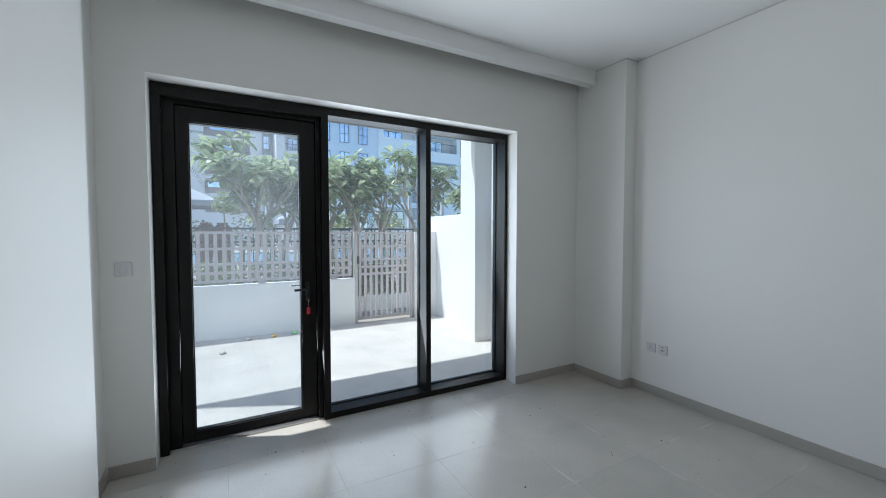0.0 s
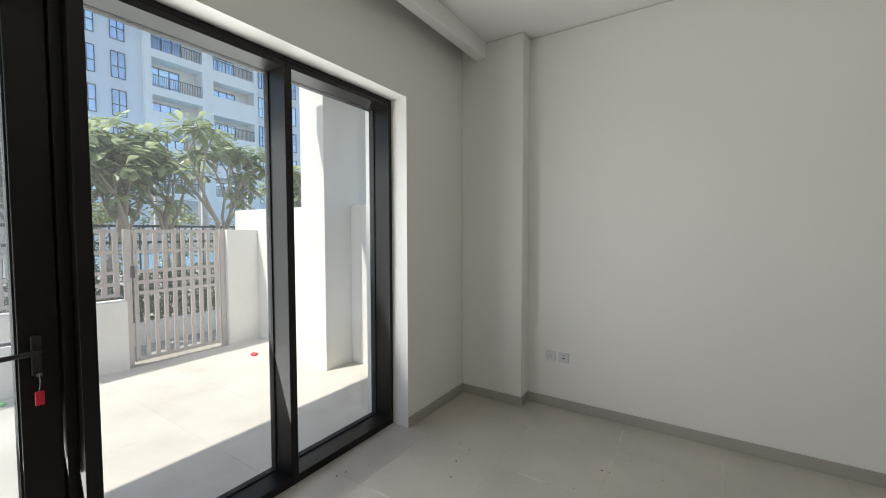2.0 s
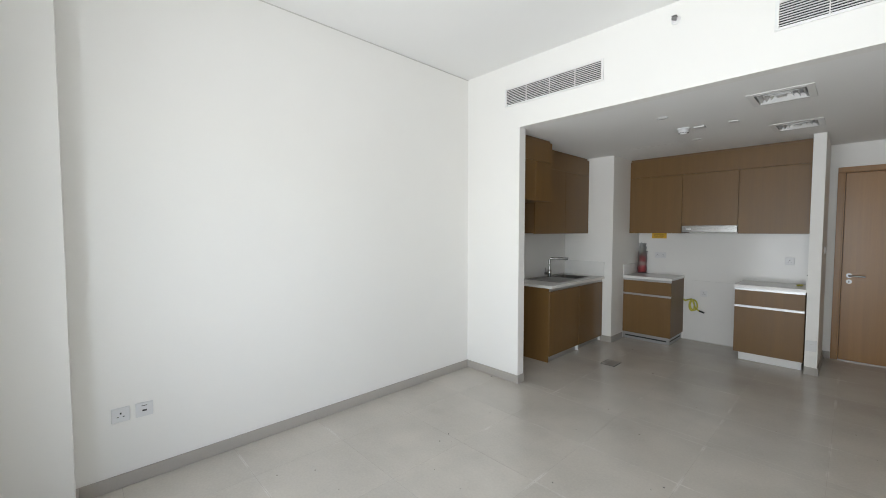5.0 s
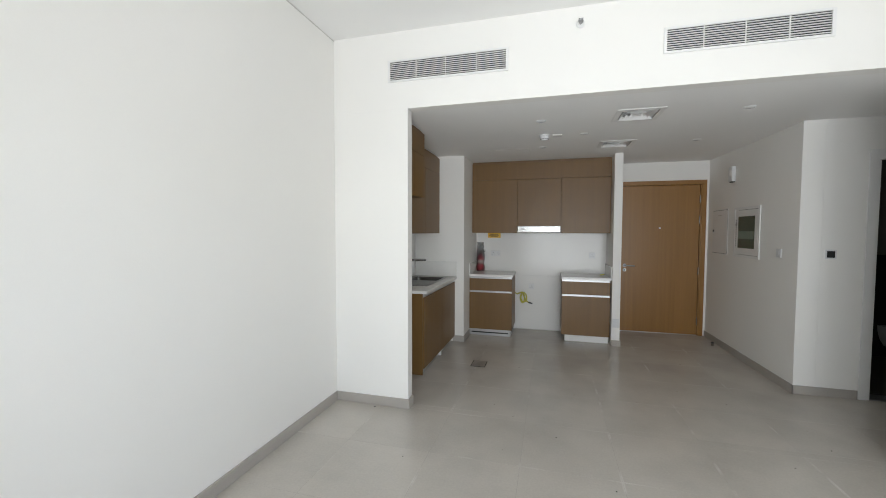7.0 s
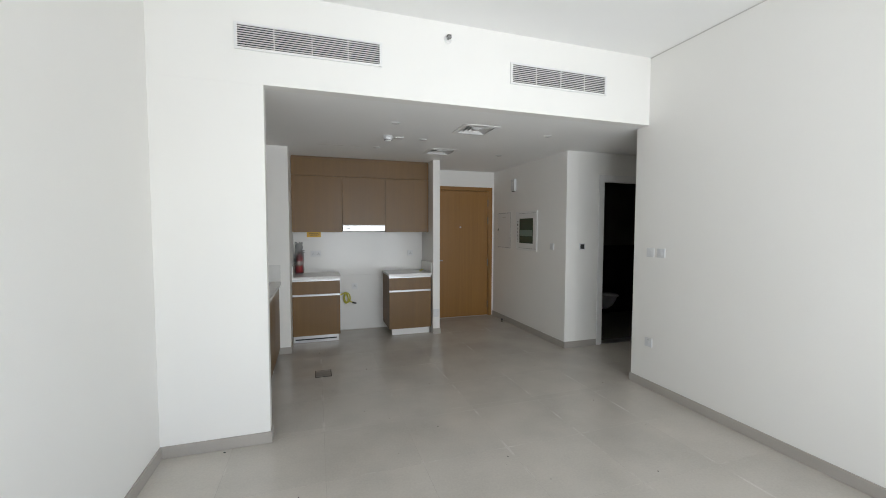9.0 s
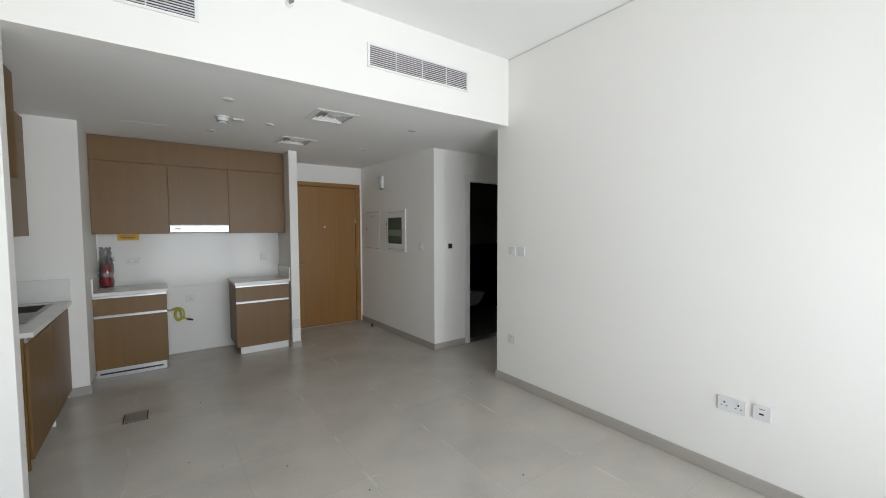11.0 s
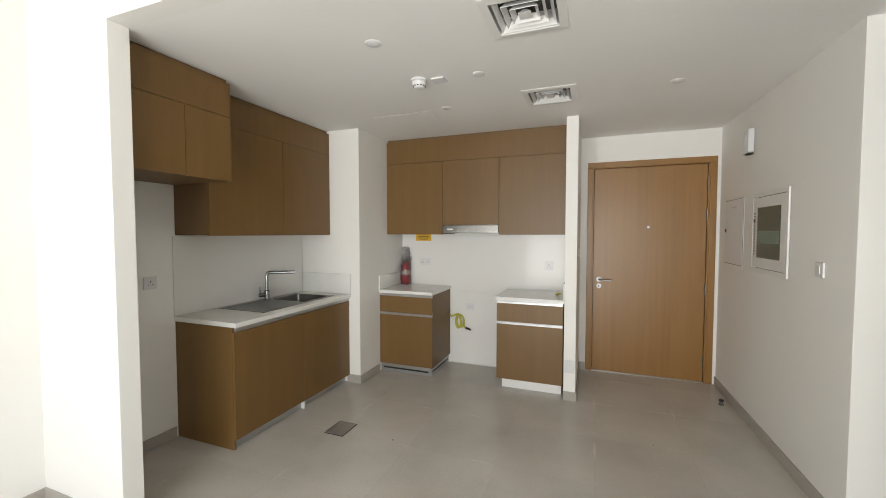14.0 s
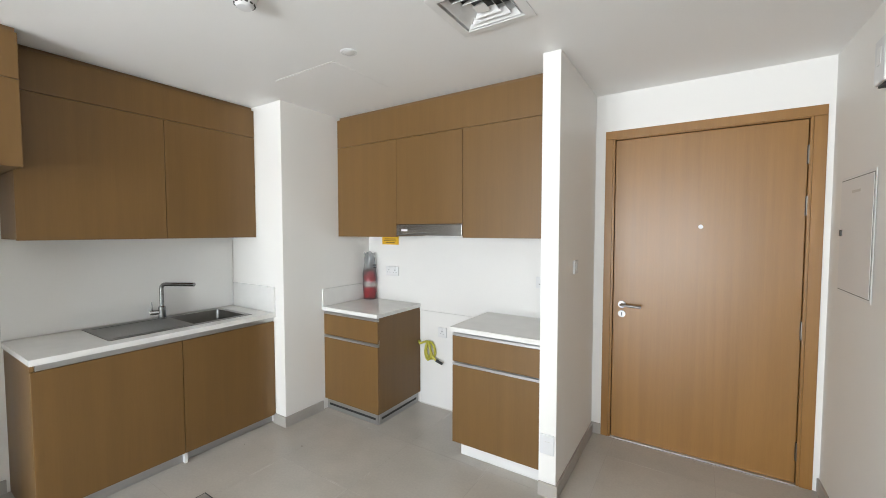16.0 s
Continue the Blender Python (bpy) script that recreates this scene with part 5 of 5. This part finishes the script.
for x, y, h, s in ((0.95, 9.3, 4.0, 6), (1.45, 9.9, 3.9, 2), (2.25, 9.8, 3.7, 15), (2.75, 9.4, 3.8, 3), (3.35, 9.3, 3.9, 14), (4.05, 9.4, 4.0, 4), (4.9, 9.3, 4.1, 5), (6.0, 9.5, 4.0, 7), (7.3, 9.4, 4.0, 8), (8.8, 9.2, 4.0, 9), (10.3, 9.5, 4.1, 10), (-1.15, 9.4, 3.5, 12)):
    frangipani(x, y, h, s, "frangipani tree with pale limbs and glossy leaves")


def palm(x, y, h, seed):
    r = random.Random(seed)
    t = thing("palm_tree", (x, y, -0.3), "date palm with drooping grey-green fronds", "palm")
    bm = bmesh.new()
    tube(bm, [(x, y, -0.3), (x + 0.05, y, h * 0.5), (x, y, h)], [0.22, 0.19, 0.17], 12)
    part("trunk", bm, BARK, t, "rough palm trunk", smooth=True)
    bm = bmesh.new()
    for k in range(34):
        a, e = 2.4 * k, r.uniform(-0.5, 1.2)
        L = r.uniform(1.7, 2.4)
        pts = []
        for i in range(9):
            s = i / 8
            pts.append(Vector((x + math.cos(a) * L * s * math.cos(e * (1 - 0.5 * s)), y + math.sin(a) * L * s * math.cos(e * (1 - 0.5 * s)), h + L * s * math.sin(e) - 0.8 * s * s * L * 0.6)))
        for i in range(1, 9):
            for j in range(4):
                p = pts[i - 1].lerp(pts[i], j / 4)
                d = (pts[i] - pts[i - 1]).normalized()
                side = d.cross(Vector((0, 0, 1))).normalized()
                for sg in (-1, 1):
                    o = (d * 0.6 + side * sg + Vector((0, 0, -0.25))).normalized() * 0.38 * (1.1 - i / 12)
                    w = d * 0.018
                    bm.faces.new([bm.verts.new(c) for c in (p - w, p + w, p + o)])
    part("crown", bm, PALM, t, "feathery fronds")


palm(-1.3, 17.0, 4.9, 3)


def closed_parasol(x, y):
    t = thing("closed_parasol", (x, y, -0.3), "folded white parasol in the pool garden", "parasol", "folded parasols")
    bm = bmesh.new()
    rod(bm, (x, y, -0.3), (x, y, 2.9), 0.025, seg=8)
    part("pole", bm, METALWHITE, t, smooth=True)
    bm = bmesh.new()
    r0 = random.Random(int(x * 10))
    rings = []
    for z, r in ((1.1, 0.13), (1.3, 0.15), (1.8, 0.12), (2.4, 0.08), (2.8, 0.03)):
        rings.append([bm.verts.new((x + r * (1 + 0.25 * math.cos(6 * a)) * math.cos(a), y + r * (1 + 0.25 * math.cos(6 * a)) * math.sin(a), z)) for a in (2 * math.pi * k / 24 for k in range(24))])
    for a, b in zip(rings, rings[1:]):
        for k in range(24):
            bm.faces.new((a[k], a[(k + 1) % 24], b[(k + 1) % 24], b[k]))
    part("canopy", bm, CANVAS, t, "folded white canvas", smooth=True)


for x in (2.4, 5.0, 6.1, 7.4, 9.8):
    closed_parasol(x, 13.0)


def open_parasol(x, y, z, r, label):
    t = thing("parasol", (x, y, -0.3), label, "parasol")
    bm = bmesh.new()
    rod(bm, (x, y, -0.3), (x, y, z + 0.5), 0.035, seg=8)
    part("pole", bm, METALWHITE, t, smooth=True)
    bm = bmesh.new()
    c = bm.verts.new((x, y, z + 0.55))
    ring = [bm.verts.new((x + r * sx, y + r * sy, z)) for sx, sy in ((-1, -1), (0, -1.02), (1, -1), (1.02, 0), (1, 1), (0, 1.02), (-1, 1), (-1.02, 0))]
    low = [bm.verts.new(v.co - Vector((0, 0, 0.16))) for v in ring]
    for k in range(8):
        bm.faces.new((c, ring[k], ring[(k + 1) % 8]))
        bm.faces.new((ring[k], low[k], low[(k + 1) % 8], ring[(k + 1) % 8]))
    part("canopy", bm, GREYCANVAS, t, "grey canvas canopy with a valance")


open_parasol(-0.72, 14.2, 2.44, 1.05, "open grey square parasol in the garden")
open_parasol(2.9, 15.0, 1.98, 0.9, "open grey parasol behind the trees")

# ---- outdoors: buildings ----
def facade_window(owner, x0, x1, z0, z1, y, split=2, rail=0.0, transom=0.0):
    w = bpart("window", (x0, y - 0.02, z0, x1, y + 0.12, z1), FARGLASS, owner, "reflecting window coloured with sky blue", 0)
    t = 0.055
    bm = bmesh.new()
    for b in ((x0, y - 0.06, z0, x0 + t, y - 0.021, z1), (x1 - t, y - 0.06, z0, x1, y - 0.021, z1), (x0 + t, y - 0.06, z1 - t, x1 - t, y - 0.021, z1), (x0 + t, y - 0.06, z0, x1 - t, y - 0.021, z0 + t)):
        box(bm, *b)
    for k in range(1, split):
        x = x0 + (x1 - x0) * k / split
        box(bm, x - t / 2, y - 0.06, z0 + t, x + t / 2, y - 0.021, z1 - t)
    if transom:
        box(bm, x0 + t, y - 0.055, z0 + transom - t / 2, x1 - t, y - 0.0215, z0 + transom + t / 2)
    part("window_frame", bm, RAIL, w, "dark frame")


def balcony_rail(owner, x0, x1, z, y):
    bm = bmesh.new()
    box(bm, x0, y - 0.03, z + 1.0, x1, y + 0.03, z + 1.06)
    n = max(2, int((x1 - x0) / 0.14))
    for k in range(n + 1):
        x = x0 + (x1 - x0) * k / n
        box(bm, x - 0.015, y - 0.015, z, x + 0.015, y + 0.015, z + 1.0)
    part("balcony_rail", bm, RAIL, owner, "dark bar railing")


def window_block(x0, x1, y, z_first, floors, storey, cols, top, mat, label):
    """A flat block with columns of dark-framed windows; cols: (from, to) along x."""
    t = thing("apartment_building", ((x0 + x1) / 2, y, -0.3), label, "building", "apartment buildings")
    bpart("wall", (x0, y, -0.3, x1, y + 9, top), mat, t, "", 0)
    bpart("roof", (x0 - 0.15, y - 0.15, top, x1 + 0.15, y + 9, top + 0.25), FACADE, t, "", 0)
    for k in range(floors):
        z = z_first + k * storey
        for a, b in cols:
            facade_window(t, a, b, z, z + 2.15, y - 0.02, 2, transom=0.95)
    return t


def balcony_block(x0, x1, y, openings, top, mat, label, deep=1.5, glass=0.6, parapet=False):
    """A block with recessed balconies; openings: (x from, x to, z from, z to, barred), the rest is solid wall."""
    t = thing("apartment_building", ((x0 + x1) / 2, y, -0.3), label, "building", "apartment buildings")
    r = random.Random(int(x0 * 7) + 100)
    bpart("core", (x0, y + deep, -0.3, x1, y + 9, top), mat, t, "", 0)
    bpart("roof", (x0 - 0.2, y - 0.2, top, x1 + 0.2, y + 9.2, top + 0.3), FACADE, t, "", 0)
    xs = sorted({(o[0], o[1]) for o in openings})
    edges = [x0]
    for a, b in xs:
        bpart("pier", (edges[-1], y, -0.3, a, y + deep, top), FACADE, t, "", 0)
        edges.append(b)
        z = -0.3
        for oa, ob, z0, z1, barred in sorted((o for o in openings if (o[0], o[1]) == (a, b)), key=lambda o: o[2]):
            bpart("band", (a, y, z, b, y + deep, z0), FACADE, t, "", 0)
            z = z1
            w = (b - a)
            s = a + w * r.uniform(0.04, 0.16)
            facade_window(t, s, s + w * glass, z0 - (0.0 if barred else 0.35), z1 - 0.35, y + deep - 0.05, 3)
            if parapet:
                bpart("parapet", (a, y + 0.05, z0, b, y + 0.13, z0 + 0.95), TAUPE, t, "taupe balcony panel", 0)
            elif barred:
                balcony_rail(t, a, b, z0, y + 0.10)
        bpart("band", (a, y, z, b, y + deep, top), FACADE, t, "", 0)
    bpart("pier", (edges[-1], y, -0.3, x1, y + deep, top), FACADE, t, "", 0)
    return t


LB = "pale apartment block with recessed balconies"
WB = "blue-grey apartment block with rows of tall windows"
window_block(8.6, 15.3, 42.0, 1.75, 7, 3.1, ((9.1, 10.1), (11.1, 12.1), (13.1, 14.1)), 25.0, FACADE2, WB)
balcony_block(15.3, 20.55, 41.6, [(15.85, 20.0, 3.0, 4.4, False), (15.85, 20.0, 5.0, 7.3, True), (15.85, 20.0, 9.1, 10.4, False), (15.85, 20.0, 12.1, 13.5, False), (15.85, 20.0, 14.2, 16.7, True), (15.85, 20.0, 17.4, 19.8, True)], 22.5, FACADE, LB)
balcony_block(20.55, 25.7, 41.8, [(21.1, 25.3, 5.0, 6.9, True), (21.1, 25.3, 8.1, 9.9, True), (21.1, 25.3, 11.1, 13.0, True), (21.1, 25.3, 14.9, 16.3, False), (21.1, 25.3, 17.4, 19.6, True)], 22.0, FACADE, LB)
window_block(25.7, 34.0, 42.0, 1.55, 6, 3.1, ((25.9, 26.7), (29.5, 30.6), (32.0, 33.0)), 21.5, FACADE2, WB)
balcony_block(34.0, 46.0, 42.5, [(35.0, 39.0, 4 + 3.1 * k, 6.3 + 3.1 * k, True) for k in range(5)] + [(40.5, 45.0, 4 + 3.1 * k, 5.6 + 3.1 * k, k % 2 == 0) for k in range(5)], 21.5, FACADE, LB)
window_block(46.0, 70.0, 43.0, 1.75, 6, 3.1, ((47.5, 48.6), (52.0, 53.1), (57.0, 58.1), (63.0, 64.1)), 21.5, FACADE2, WB)
balcony_block(-18.0, 5.8, 70.0, [(-2.2, 4.1, 4.7 + 2.9 * k, 7.0 + 2.9 * k, k > 3) for k in range(6)] + [(-11.0, -5.0, 4.7 + 2.9 * k, 7.0 + 2.9 * k, True) for k in range(6)], 22.8, FACADE3, "beige apartment block with long balconies", glass=0.55, parapet=True)
window_block(5.8, 7.5, 73.0, 4.0, 8, 2.9, ((6.2, 7.1),), 31.0, FACADE, "narrow white stair tower")
balcony_block(7.5, 14.5, 66.0, [(8.8, 12.3, 5.4 + 3.0 * k, 7.9 + 3.0 * k, True) for k in range(6)], 25.5, FACADE, LB)

# ---- floors: one tile after another ----
def tiles(owner, x_from, x_to, y_from, y_to, gx, gy, wx, wy, top, mat, stagger=0.0, holes=()):
    """Lay wx by wy tiles on a grid through (gx, gy), cut at the edges, with fine joints."""
    g, shared = 0.0007, {}
    i0, i1 = math.floor((x_from - gx) / wx), math.ceil((x_to - gx) / wx)
    for i in range(i0, i1):
        off = stagger if i % 2 else 0.0
        j0, j1 = math.floor((y_from - gy - off) / wy), math.ceil((y_to - gy - off) / wy)
        for j in range(j0, j1):
            a, b = max(x_from, gx + i * wx), min(x_to, gx + (i + 1) * wx)
            c, d = max(y_from, gy + off + j * wy), min(y_to, gy + off + (j + 1) * wy)
            if b - a < 0.02 or d - c < 0.02:
                continue
            key = (round(b - a, 3), round(d - c, 3))
            if key not in shared:
                w, h = (b - a) / 2 - g, (d - c) / 2 - g
                bm = bmesh.new()
                e = 0.0004
                lo = [bm.verts.new((sx * w, sy * h, -0.006)) for sx, sy in ((-1, -1), (1, -1), (1, 1), (-1, 1))]
                mi = [bm.verts.new((sx * w, sy * h, -e)) for sx, sy in ((-1, -1), (1, -1), (1, 1), (-1, 1))]
                hi = [bm.verts.new((sx * (w - e), sy * (h - e), 0)) for sx, sy in ((-1, -1), (1, -1), (1, 1), (-1, 1))]
                for p, q in ((lo, mi), (mi, hi)):
                    for k in range(4):
                        bm.faces.new((p[k], p[(k + 1) % 4], q[(k + 1) % 4], q[k]))
                bm.faces.new(hi)
                me = bpy.data.meshes.new("tile")
                bm.to_mesh(me)
                bm.free()
                me.materials.append(mat)
                shared[key] = me
            ob = new("tile", shared[key])
            ob.parent = owner
            ob.location = Vector(((a + b) / 2, (c + d) / 2, top)) - PLACE[owner]


floor = structure("floor", [(-3.05, -3.88, -0.30, 4.20, 3.85, -0.0005)], GROUT, "grey-beige porcelain tile floor with thin joints", "floor")
TX, TY = 0.470, 3.254
tiles(floor, -0.184, XE, YB - 0.10, 3.80, TX, TY, 0.6165, 0.611, 0.0, TILE)
tiles(floor, -2.4, XK, -3.765, YB - 0.10, TX, TY, 0.6165, 0.611, 0.0, TILE)
terrace = structure("floor_terrace", [(-2.4, 3.85, ZT - 0.0055, 4.8, YY, ZT - 0.0015)], GROUT, "pale terrace tile floor", "floor")
tiles(terrace, -2.4, 4.8, 3.86, YY - 0.003, 0.30, 3.86, 0.60, 1.2, ZT, TERRACE, 0.6)
